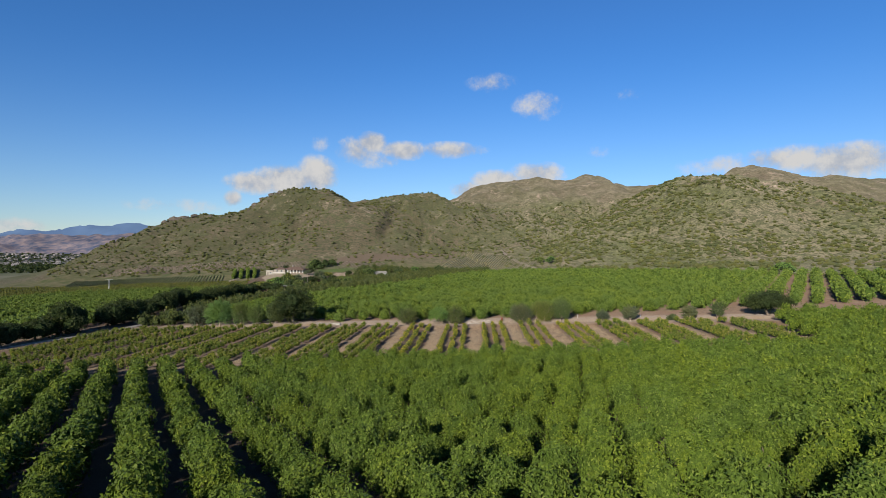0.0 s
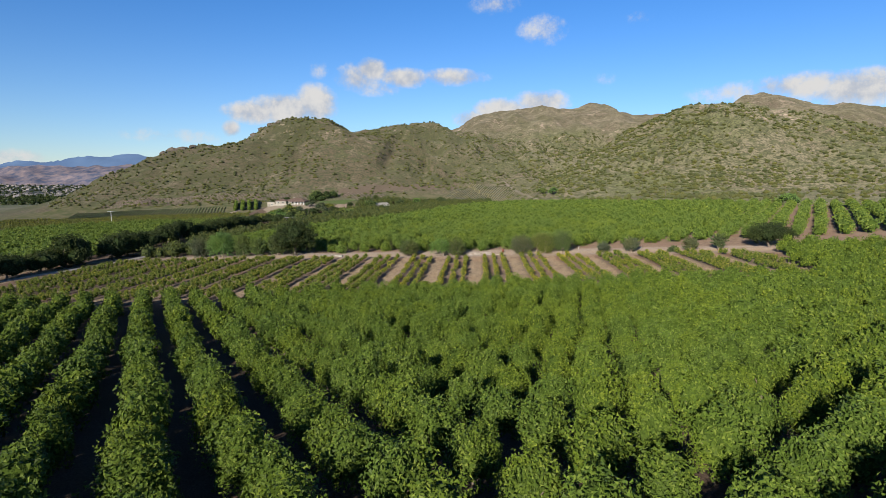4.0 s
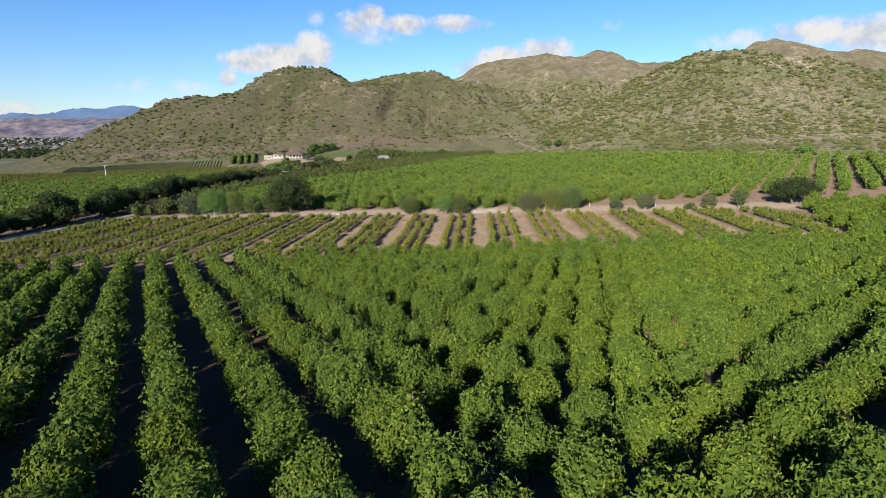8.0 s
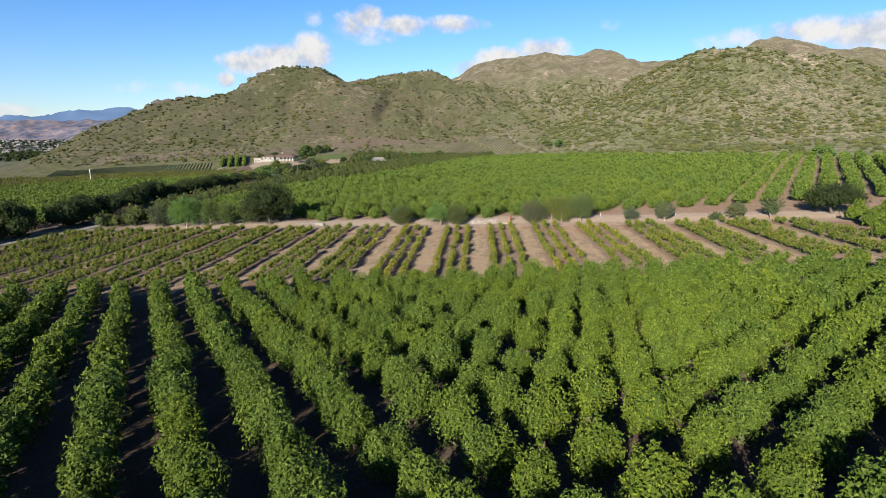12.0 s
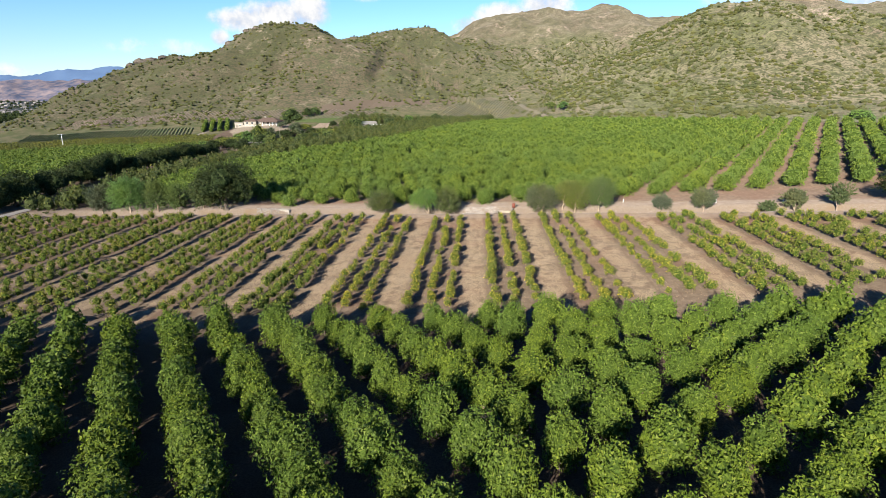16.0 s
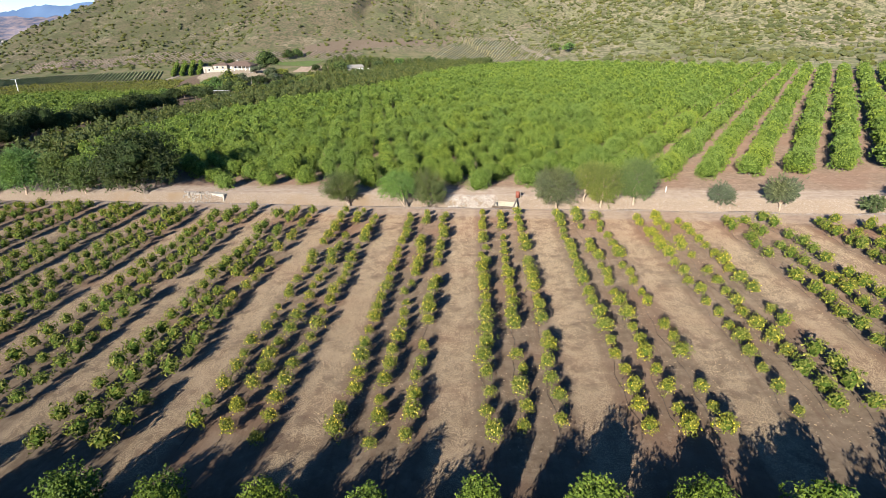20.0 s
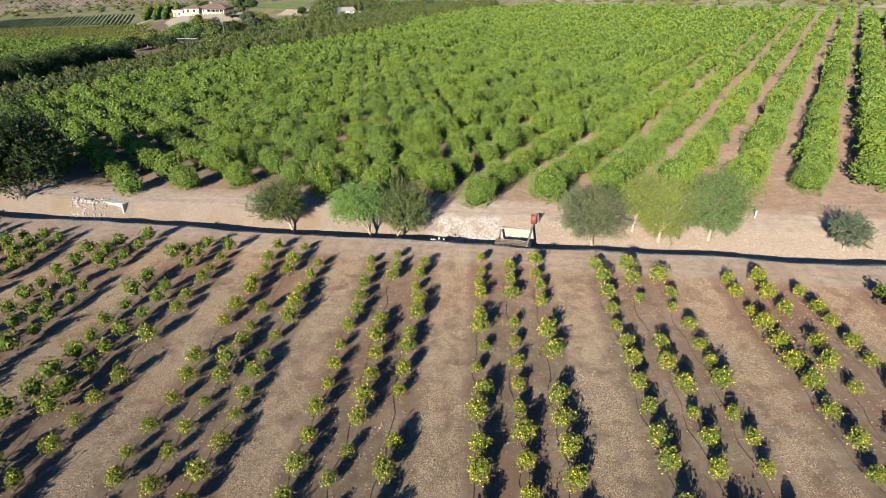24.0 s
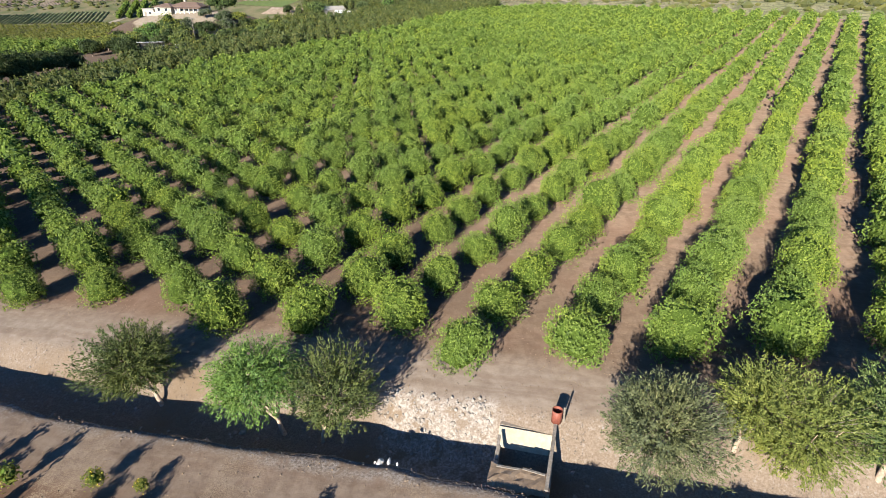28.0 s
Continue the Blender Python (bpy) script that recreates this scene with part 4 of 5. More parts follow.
# ---- hills: scrub ----
def scrub(name, count, box, sizes, mat, label, seed, keep):
    rng = np.random.default_rng(seed)
    p = np.stack([rng.uniform(box[0], box[1], count), rng.uniform(box[2], box[3], count)], -1)
    p = p[keep(p)]
    kinds = []
    for i in range(4):
        v, f, m = crown_mesh(seed + i, 1.0, 1.3, 4, 0.35, -0.2, 6, 0.2, 0.0, grid=(6, 3), body=0.95, tufts=12, spread=0.3)
        kinds.append((v + np.array([0, 0, 0.3]), f, m))
    return thicket(name, kinds, p, mat, label, "scrub", sizes, rng, dark=False)


def on_hill(p):
    h = land(p[:, 0], p[:, 1]) - SLOPE * np.clip(p[:, 0], -330, 420)
    clump = fbm(p[:, 0] / 45, p[:, 1] / 60, 3, 33)
    return (((h > 9) & (p[:, 1] > 380)) | ((p[:, 1] + 1.4 * p[:, 0] > 458) & (p[:, 0] > 50))) & (clump + np.random.default_rng(5).normal(0, 0.22, len(p)) > 0.5)


scrub("hill_scrub", 19000, (-520, 300, 390, 900), (0.6, 2.2), SHRUB, "low grey-green chaparral bushes on the hillside", 41, on_hill)
scrub("hill_bushes", 10500, (100, 640, 210, 760), (0.7, 3.2), SHRUB, "rounded olive-green bushes on the dry hillside", 57, on_hill)

# rocky outcrops on the crests
for i, (x, y, s) in enumerate(((-378, 700, 9), (-366, 703, 7), (-352, 704, 6), (-390, 698, 6), (-268, 706, 6), (-258, 708, 6), (-246, 708, 5), (-276, 703, 5), (-330, 700, 5), (-232, 700, 5))):
    rng = np.random.default_rng(60 + i)
    v, f, m = crown_mesh(70 + i, 1.0, 1.2, 1, 0.1, grid=(9, 6), body=1.0, lumps=14)
    v = v[:55] * rng.uniform(0.8, 1.2, (55, 1)) * (s, s * 0.7, s * 0.8)
    ob = mesh_object("rock_outcrop", v, f[m == 1], CRAG)
    ob.matrix_basis = pose(x, y, float(land(x, y)) - s * 0.1, 0, 0, i * 40)
    tagged(ob, "weathered brown rock outcrop on the hill crest", "rock", "rock outcrops on the crest")

# ---- distance ----
def range_mesh(y, peaks, depth, seed):
    """A far mountain range whose skyline passes over the peaks (x, z)."""
    xs = np.linspace(peaks[0][0], peaks[-1][0], 160)
    top = np.interp(xs, [p[0] for p in peaks], [p[1] for p in peaks])
    V, rows = [], 14
    for i in range(rows):
        f = i / (rows - 1)
        rough = (fbm(xs / 90 + i * 0.35, xs * 0 + i * 0.4, 4, seed) - 0.5)
        z = -60 + (top + 60) * f ** 0.8 + rough * 60 * math.sin(math.pi * min(f, 0.75))
        V.append(np.stack([xs, y - depth * (1 - f) + rough * 50, z + (rough * 14 if f == 1 else 0)], -1))
    k = np.arange((rows - 1) * 160).reshape(rows - 1, 160)[:, :-1].reshape(-1, 1)
    return np.vstack(V), np.hstack([k, k + 1, k + 161, k + 160])


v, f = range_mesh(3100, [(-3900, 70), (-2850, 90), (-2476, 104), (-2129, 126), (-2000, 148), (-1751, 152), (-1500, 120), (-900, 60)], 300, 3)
tagged(mesh_object("backdrop", v, f, HAZE_BLUE, smooth=True), "mountain range on the horizon, tinted blue for haze", "mountains", kind="structure")
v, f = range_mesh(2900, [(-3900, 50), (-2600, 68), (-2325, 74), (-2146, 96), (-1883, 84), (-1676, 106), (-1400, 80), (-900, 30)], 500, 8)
tagged(mesh_object("backdrop", v, f, FAR_RANGE, smooth=True), "bare reddish-brown foothills in the distance, tinted with blue haze and shade", "mountains", kind="structure")


def town_height(x, y):
    """The valley floor, which climbs again behind the town."""
    return np.maximum(land(x, y), -62 + np.clip((y - 1750) / 800, 0, 1) ** 0.8 * SLOPE_TOP)


SLOPE_TOP = 54.0
xs, ys = np.linspace(-3300, -900, 60), np.linspace(1600, 2560, 16)
X, Y = np.meshgrid(xs, ys)
Z = -62 + np.clip((Y - 1750) / 800, 0, 1) ** 0.8 * SLOPE_TOP + (fbm(X / 120, Y / 120, 3, 61) - 0.5) * 10 * np.clip((Y - 1750) / 200, 0, 1)
k = np.arange(15 * 60).reshape(15, 60)[:, :-1].reshape(-1, 1)
tagged(mesh_object("backdrop", np.stack([X.ravel(), Y.ravel(), Z.ravel()], -1), np.hstack([k, k + 1, k + 61, k + 60]), VALLEY, smooth=True), "wooded slope behind the distant town", "hillside", kind="structure")
rng = np.random.default_rng(77)
P = np.stack([rng.uniform(-2300, -600, 3000), rng.uniform(900, 2500, 3000)], -1)
P = P[(P[:, 0] < -0.62 * P[:, 1]) & (P[:, 0] > -1.05 * P[:, 1])]
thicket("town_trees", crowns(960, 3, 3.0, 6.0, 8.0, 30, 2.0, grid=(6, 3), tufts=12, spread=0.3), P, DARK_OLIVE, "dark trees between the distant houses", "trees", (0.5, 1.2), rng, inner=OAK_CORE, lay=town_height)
V, F, base = [], [], 0
for i in range(460):
    y = rng.uniform(1500, 2500)
    x = -y * rng.uniform(0.66, 0.95)
    w, d, h, a = rng.uniform(7, 14), rng.uniform(7, 10), rng.uniform(3, 4.5), rng.uniform(0, 3.1)
    z = float(town_height(x, y))
    c, q = math.cos(a), math.sin(a)
    box = [(-w, -d, 0), (w, -d, 0), (w, d, 0), (-w, d, 0), (-w, -d, h), (w, -d, h), (w, d, h), (-w, d, h), (-w * 0.6, 0, h * 1.5), (w * 0.6, 0, h * 1.5)]
    V += [(x + (u * c - t * q) / 2, y + (u * q + t * c) / 2, z + s + 1) for u, t, s in box]
    F += [[base + j for j in t] for t in ((0, 1, 5), (0, 5, 4), (1, 2, 6), (1, 6, 5), (2, 3, 7), (2, 7, 6), (3, 0, 4), (3, 4, 7), (4, 5, 9), (4, 9, 8), (6, 7, 8), (6, 8, 9), (5, 6, 9), (7, 4, 8))]
    base += 10
tagged(mesh_object("distant_houses", V, F, TOWN), "pale houses of a distant town in the valley", "town", kind="stuff")


# ---- the ditch: culvert, stones, drum ----
def part(name, bm, mat, parent, label="", smooth=False):
    """Links a bmesh as one mesh object under a thing or a part."""
    me = bpy.data.meshes.new(name)
    for f in bm.faces:
        f.smooth = smooth
    bm.to_mesh(me)
    bm.free()
    me.materials.append(mat)
    ob = new(name, me)
    ob.parent = parent
    return tagged(ob, label) if label else ob


def box(w, d, h, at=(0, 0, 0), turn=(0, 0, 0), edge=0.02):
    """A box with softened edges, its base in the middle at the given place."""
    bm = bmesh.new()
    bmesh.ops.create_cube(bm, size=1)
    bmesh.ops.scale(bm, vec=(w, d, h), verts=bm.verts)
    if edge:
        bmesh.ops.bevel(bm, geom=bm.edges, offset=edge, segments=1, affect="EDGES")
    bmesh.ops.translate(bm, vec=(0, 0, h / 2), verts=bm.verts)
    bmesh.ops.transform(bm, matrix=pose(*at, *turn), verts=bm.verts)
    return bm


def cyl(r0, r1, h, at=(0, 0, 0), turn=(0, 0, 0), sides=16, caps=True):
    bm = bmesh.new()
    bmesh.ops.create_cone(bm, cap_ends=caps, segments=sides, radius1=r0, radius2=r1, depth=h)
    bmesh.ops.translate(bm, vec=(0, 0, h / 2), verts=bm.verts)
    bmesh.ops.transform(bm, matrix=pose(*at, *turn), verts=bm.verts)
    return bm


def thing(name, x, y, turn, label, category, group="", lift=0.0, z=None):
    ob = new(name)
    ob.matrix_basis = pose(x, y, (float(land(x, y)) if z is None else z) + lift, 0, 0, turn)
    return tagged(ob, label, category, group)


ALONG = -13.36      # degrees by which the ditch turns from +x
culvert = thing("culvert", 8.85, 77.3, ALONG, "concrete culvert with a pale headwall and timber deck across the ditch", "culvert", z=0.45)
part("headwall", box(3.2, 0.2, 1.15, (0.05, 0.42, -1.45), (-36, 0, 0)), CREAM, culvert, "smooth pale concrete headwall slab")
part("apron", box(3.2, 1.7, 0.9, (0.05, 1.95, -1.45), (-3, 0, 0), 0.06), GRAVEL, culvert, "packed earth behind the headwall")
part("side_wall", box(0.24, 2.6, 1.5, (-1.45, -0.9, -2.8)), CONCRETE, culvert)
part("side_wall", box(0.24, 2.6, 1.5, (1.5, -0.9, -2.8)), CONCRETE, culvert)
part("beam", box(0.2, 5.3, 0.13, (1.5, -0.35, -0.16), (5, 0, -2)), WOOD, culvert, "long grey plank laid across the ditch")
part("beam", box(0.18, 1.5, 0.16, (-1.4, -0.5, -0.62), (14, 0, 3)), WOOD, culvert)


def worn_slab(w, d, h, at, seed):
    """A rough earthy slab with a broken outline."""
    rng = np.random.default_rng(seed)
    bm = bmesh.new()
    bmesh.ops.create_grid(bm, x_segments=12, y_segments=5, size=0.5)
    bmesh.ops.scale(bm, vec=(w, d, 1), verts=bm.verts)
    for v in bm.verts:
        rim = abs(v.co.x) > w * 0.49 or abs(v.co.y) > d * 0.49
        v.co += Vector((rng.normal(0, 0.03), rng.normal(0, 0.07 if rim else 0.02), rng.normal(0, 0.025)))
    out = bmesh.ops.extrude_face_region(bm, geom=bm.faces[:])
    low = [g for g in out["geom"] if isinstance(g, bmesh.types.BMVert)]
    bmesh.ops.translate(bm, vec=(0, 0, -h), verts=low)
    bmesh.ops.recalc_face_normals(bm, faces=bm.faces)
    bmesh.ops.transform(bm, matrix=pose(*at), verts=bm.verts)
    return bm


part("deck", worn_slab(3.1, 1.5, 0.16, (0.0, -2.6, -0.34), 4), CLOD, culvert, "dirt-covered timber deck with a broken edge")
for i, (x, y, w, turn) in enumerate(((-0.6, -1.98, 1.3, 4), (0.7, -1.95, 1.2, -5))):
    part("plank", box(w, 0.16, 0.05, (x, y, -0.33 + 0.012 * i), (0, 2, turn)), WOOD, culvert)

drum = thing("steel_drum", 10.75, 78.5, 20, "rusty red open steel drum on the ditch bank", "drum", z=float(land(10.75, 78.7)) + 0.02)
shell = cyl(0.29, 0.29, 0.86, sides=20, caps=False)
bmesh.ops.solidify(shell, geom=shell.faces[:], thickness=0.012)
part("shell", shell, RUST, drum, "faded red paint over rust", True)
part("bottom", cyl(0.28, 0.28, 0.03, sides=20), RUST, drum)
for z in (0.27, 0.56, 0.84):
    part("hoop", cyl(0.302, 0.302, 0.025, (0, 0, z), sides=20, caps=False), RUST, drum)
part("stake", box(0.1, 0.1, 1.3, (0.45, -0.1, -0.2), (4, -6, 0)), WOOD, drum)


def rock_mesh(seed, mat=ROCK):
    rng = np.random.default_rng(seed)
    bm = bmesh.new()
    bmesh.ops.create_icosphere(bm, subdivisions=1, radius=0.5)
    squash = rng.uniform(0.55, 1.15, 3)
    for v in bm.verts:
        v.co *= rng.uniform(0.78, 1.15)
        v.co = Vector([c * s for c, s in zip(v.co, squash)])
    me = bpy.data.meshes.new("stone")
    bm.to_mesh(me)
    bm.free()
    me.materials.append(mat)
    return me


STONES = [rock_mesh(i) for i in range(8)]
BOULDERS = [rock_mesh(i, PALE_ROCK) for i in range(8)]


def rubble(label, count, region, sizes, seed):
    """Loose stones lying in region: x from, to, distance across the ditch from, to."""
    rng = np.random.default_rng(seed)
    heap = new("riprap")
    tagged(heap, label, "stones")
    for i in range(count):
        x, v = rng.uniform(region[0], region[1]), rng.uniform(region[2], region[3])
        y = v - SKEW * x
        s = rng.uniform(*sizes) * (1.5 if rng.random() < 0.08 else 1)
        ob = new("stone", STONES[i % 8])
        ob.parent = heap
        ob.matrix_basis = Matrix.LocRotScale((x, y, float(land(x, y)) - s * 0.12), Euler(rng.uniform(0, 6, 3)), (s, s, s))
    return heap


rubble("broken pale stones covering the ditch bank beside the culvert", 300, (0.4, 7.3, 78.9, 82.0), (0.12, 0.3), 1)
rubble("heap of broken concrete and stones by the ditch", 240, (-43.8, -38.4, 78.6, 82.2), (0.25, 0.6), 2)
rubble("scattered stones on the ditch floor", 130, (-34, 34, 76.8, 79.4), (0.12, 0.36), 3)
rubble("small pale stones strewn over the ditch bank", 130, (-40, 60, 79.4, 82.0), (0.06, 0.2), 4)
rubble("pebbles along the near edge of the ditch", 70, (-36, 36, 75.4, 76.3), (0.05, 0.1), 5)
for x, v, s, flat in ((1.0, 76.3, 0.8, 0.55), (1.5, 76.25, 0.6, 0.6), (0.4, 76.4, 0.55, 0.7), (0.0, 76.45, 0.4, 0.8), (-0.3, 76.5, 0.3, 0.8), (1.95, 76.2, 0.35, 0.7), (0.75, 76.15, 0.3, 0.7), (10.6, 77.0, 0.6, 0.8), (14.2, 76.7, 0.5, 0.8), (2.6, 77.2, 0.45, 0.7)):
    ob = new("boulder", BOULDERS[int(s * 10) % 8])
    y = v - SKEW * x
    ob.matrix_basis = Matrix.LocRotScale((x, y, float(land(x, y)) + s * 0.25), Euler((0.2, 0.1, x)), (s, s * 0.6, s * flat))
    tagged(ob, "white broken concrete boulder lying in the ditch", "boulder", "boulders in the ditch")

block = thing("headwall_block", -37.3, 89.9, ALONG, "concrete headwall block set in the ditch bank", "culvert", z=-2.6)
part("front_wall", box(2.4, 0.3, 1.5, (0, 0, -1.0), (-20, 0, 0)), CONCRETE, block)
part("side_wall", box(0.25, 1.7, 1.5, (1.2, 0.6, -1.0)), CONCRETE, block)
part("top_slab", box(2.6, 1.3, 0.16, (0, 0.75, 0.35)), CONCRETE, block)



def crumbs(name, count, region, sizes, mat, label, seed, flat=1.0):
    """Clods or litter strewn over the ground, joined into one object; region: x from, to, distance across the ditch from, to."""
    rng = np.random.default_rng(seed)
    x, v = rng.uniform(region[0], region[1], count), rng.uniform(region[2], region[3], count)
    keep = fbm(x / 3, v / 3, 3, seed) + rng.normal(0, 0.1, count) > 0.48
    x, v = x[keep], v[keep]
    y = v - SKEW * x
    s = rng.uniform(*sizes, len(x))
    at = np.stack([x, y, land(x, y)], -1)
    tet = np.array([(1, 0, -0.2), (-0.5, 0.87, -0.2), (-0.5, -0.87, -0.2), (0, 0, 0.9 * flat)])
    a = rng.uniform(0, 6.28, len(x))
    st = rng.uniform(0.6, 1.5, (len(x), 1))
    px = tet[:, 0] * st
    V = np.stack([px * np.cos(a)[:, None] - tet[:, 1] * np.sin(a)[:, None], px * np.sin(a)[:, None] + tet[:, 1] * np.cos(a)[:, None], np.broadcast_to(tet[:, 2], px.shape)], -1) * s[:, None, None] + at[:, None]
    F = (np.array([(0, 1, 3), (1, 2, 3), (2, 0, 3), (2, 1, 0)])[None] + np.arange(len(x))[:, None, None] * 4).reshape(-1, 3)
    return tagged(mesh_object(name, V.reshape(-1, 3), F, mat), label, "litter", kind="stuff")


crumbs("soil_clods", 16000, (-42, 46, 27, 75.8), (0.03, 0.085), CLOD, "crumbly brown clods of soil between the young trees", 91)
crumbs("dry_weeds", 9000, (-36, 40, 28, 72), (0.05, 0.13), STRAW, "tufts of dry straw lying in the lanes", 92, 0.35)
crumbs("loose_gravel", 9000, (-42, 46, 74.6, 76.6), (0.02, 0.05), DULL, "grey gravel along the lip of the ditch", 93)
crumbs("bank_gravel", 9000, (-42, 50, 78.6, 82.2), (0.02, 0.06), DULL, "loose gravel on the sunlit ditch bank", 94)
crumbs("track_clods", 5000, (-42, 46, 82.2, 90), (0.025, 0.07), CLOD, "clods and dry litter beside the dirt track", 95)

# black irrigation hoses along the young rows
for bed in range(-3, 5):
    for r in range(3):
        x50 = 4.0 + bed * 9.35 + r * 2.25
        pts = []
        for i in range(46):
            y = 27.5 + i
            x = x50 + (y - 50) * 0.055 - 0.28 + 0.16 * math.sin(i * 0.6 + bed * 2 + r) + 0.13 * math.sin(i * 1.7 + r * 2 + bed)
            if y + SKEW * x < 71.5:
                pts.append((x, y, float(land(x, y)) + 0.03))
        v, f = tube_mesh(pts, [0.012] * len(pts), 4)
        tagged(mesh_object("irrigation_hose", v, f, RUBBER), "black irrigation hose lying along a row of trees", "hose", "irrigation hoses")
for i, (x, y) in enumerate(((31.5, 77.2), (47.0, 72.6), (38.0, 75.0), (58.0, 70.5))):
    riser = thing("irrigation_riser", x, y, 0, "short pale standpipe beside the dirt track", "pipe", "standpipes beside the track")
    part("pipe", cyl(0.06, 0.06, 0.8, (0, 0, -0.05), sides=8), WHITE, riser)
    part("cap", cyl(0.08, 0.08, 0.08, (0, 0, 0.74), sides=8), METAL, riser)


# ---- farm road, yard and buildings ----
def strip(name, points, width, mat, label, category, lift=0.05):
    """A road laid on the ground."""
    pts = [np.array(p, float) for p in points]
    line = []
    for a, b in zip(pts, pts[1:]):
        n = max(2, int(np.linalg.norm(b - a) / 3))
        line += [a + (b - a) * i / n for i in range(n)]
    line.append(pts[-1])
    V = []
    for i, p in enumerate(line):
        t = unit(line[min(i + 1, len(line) - 1)] - line[max(i - 1, 0)])
        nrm = np.array([-t[1], t[0]])
        for k in (-0.5, -0.17, 0.17, 0.5):
            q = p + nrm * k * width
            V.append((q[0], q[1], float(land(q[0], q[1])) + lift))
    F = [(i * 4 + j, i * 4 + j + 1, i * 4 + j + 5, i * 4 + j + 4) for i in range(len(line) - 1) for j in range(3)]
    return tagged(mesh_object(name, V, F, mat, smooth=True), label, category, kind="structure")


strip("road", [(-131, 45), (-117, 75), (-107, 100), (-105, 125), (-110, 158), (-107.5, 181), (-100, 222), (-93, 262), (-88, 300)], 3.6, ROAD, "pale narrow farm road between trees", "road", 0.12)
strip("driveway", [(-88, 298), (-96, 309), (-110, 309), (-119, 310)], 5.5, GRAVEL, "pale gravel yard in front of the farmhouse", "driveway", 0.2)
strip("path", [(-187, 380), (-178, 420)], 4.0, GRAVEL, "pale dirt path between planted rows", "path", 0.15)
strip("road", [(76, 404), (71, 450), (66, 492), (57, 530)], 5.0, GRAVEL, "pale dirt road beside the hillside vineyard", "road", 0.25)
strip("lawn", [(-122, 444), (-90, 430)], 24.0, LAWN, "green lawn behind the farmhouse", "lawn", 0.15)


def hip_roof(w, d, h, over=0.6, thick=0.18):
    bm = bmesh.new()
    w, d = w / 2 + over, d / 2 + over
    r = max(w - d, 0.4)
    low = [bm.verts.new(c) for c in ((-w, -d, 0), (w, -d, 0), (w, d, 0), (-w, d, 0))]
    mid = [bm.verts.new((v.co.x, v.co.y, thick)) for v in low]
    a, b = bm.verts.new((-r, 0, h)), bm.verts.new((r, 0, h))
    bm.faces.new(low[::-1])
    for i in range(4):
        bm.faces.new((low[i], low[(i + 1) % 4], mid[(i + 1) % 4], mid[i]))
    bm.faces.new((mid[0], mid[1], b, a)), bm.faces.new((mid[2], mid[3], a, b))
    bm.faces.new((mid[1], mid[2], b)), bm.faces.new((mid[3], mid[0], a))
    return bm


def move(bm, x, y, z):
    bmesh.ops.translate(bm, vec=(x, y, z), verts=bm.verts)
    return bm


def window(parent, x, y, z, w, h):
    fr = part("window", box(w + 0.16, 0.12, h + 0.16, (x, y, z), edge=0.01), WHITE, parent)
    part("pane", box(w, 0.05, h, (x, y - 0.06, z + 0.08), edge=0), GLASS, fr)


house = thing("farmhouse", -113.5, 333, -8, "low cream farmhouse with a red-brown tiled hip roof and porch", "house", z=float(land(-113.5, 330)) - 0.3)
part("wall", box(15, 9, 2.8, edge=0.03), STUCCO, house)
part("roof", move(hip_roof(15, 9, 1.9), 0, 0, 2.8), ROOF, house, "red-brown tiled hip roof")
part("wing_wall", box(8, 8, 2.7, (-9.5, -2.5, 0), edge=0.03), STUCCO, house)
part("wing_roof", move(hip_roof(8, 8, 1.5), -9.5, -2.5, 2.7), ROOF, house)
part("porch_roof", box(12, 3.4, 0.2, (2.5, -6.0, 2.55), (7, 0, 0)), ROOF, house)
for i in range(6):
    part("post", cyl(0.17, 0.15, 2.5, (-3.0 + i * 2.2, -7.4, 0), sides=10), WHITE, house)
for i in range(4):
    window(house, -4.5 + i * 3.0, -4.56, 1.0, 1.3, 1.3)
for i in range(2):
    window(house, -11.3 + i * 3.4, -6.56, 1.0, 1.2, 1.2)
part("door", box(1.1, 0.12, 2.1, (5.9, -4.55, 0)), WOOD, house)
part("chimney", box(0.9, 0.9, 1.6, (-2.5, 1.0, 3.9)), STUCCO, house)
guest = thing("cream_outbuilding", -131.0, 331.5, -8, "small flat-roofed cream outbuilding beside the farmhouse", "outbuilding", z=float(land(-131, 330)) - 0.3)
part("wall", box(5.5, 4.5, 3.0), STUCCO, guest)
part("roof", box(6.0, 5.0, 0.25, (0, 0, 3.0)), STUCCO, guest)
window(guest, 0.8, -2.3, 1.0, 1.0, 1.0)
part("door", box(0.95, 0.1, 2.0, (-1.4, -2.27, 0)), WOOD, guest)
wall_ = thing("garden_wall", -123.0, 325, -8, "low cream garden wall in front of the farmhouse", "wall", z=float(land(-123, 325)) - 0.3)
part("wall", box(9, 0.35, 1.2), STUCCO, wall_)
part("coping", box(9.2, 0.5, 0.12, (0, 0, 1.2)), WHITE, wall_)


def gable(w, d, h, rise, over=0.5, thick=0.15):
    bm = bmesh.new()
    prof = [(-d / 2 - over, 0), (0, rise), (d / 2 + over, 0), (d / 2 + over, thick), (0, rise + thick), (-d / 2 - over, thick)]
    ends = [[bm.verts.new((x, y, z)) for y, z in prof] for x in (-w / 2 - over, w / 2 + over)]
    for i in range(6):
        bm.faces.new((ends[0][i], ends[0][(i + 1) % 6], ends[1][(i + 1) % 6], ends[1][i]))
    bm.faces.new(ends[0][::-1]), bm.faces.new(ends[1])
    bmesh.ops.recalc_face_normals(bm, faces=bm.faces)
    return move(bm, 0, 0, h)


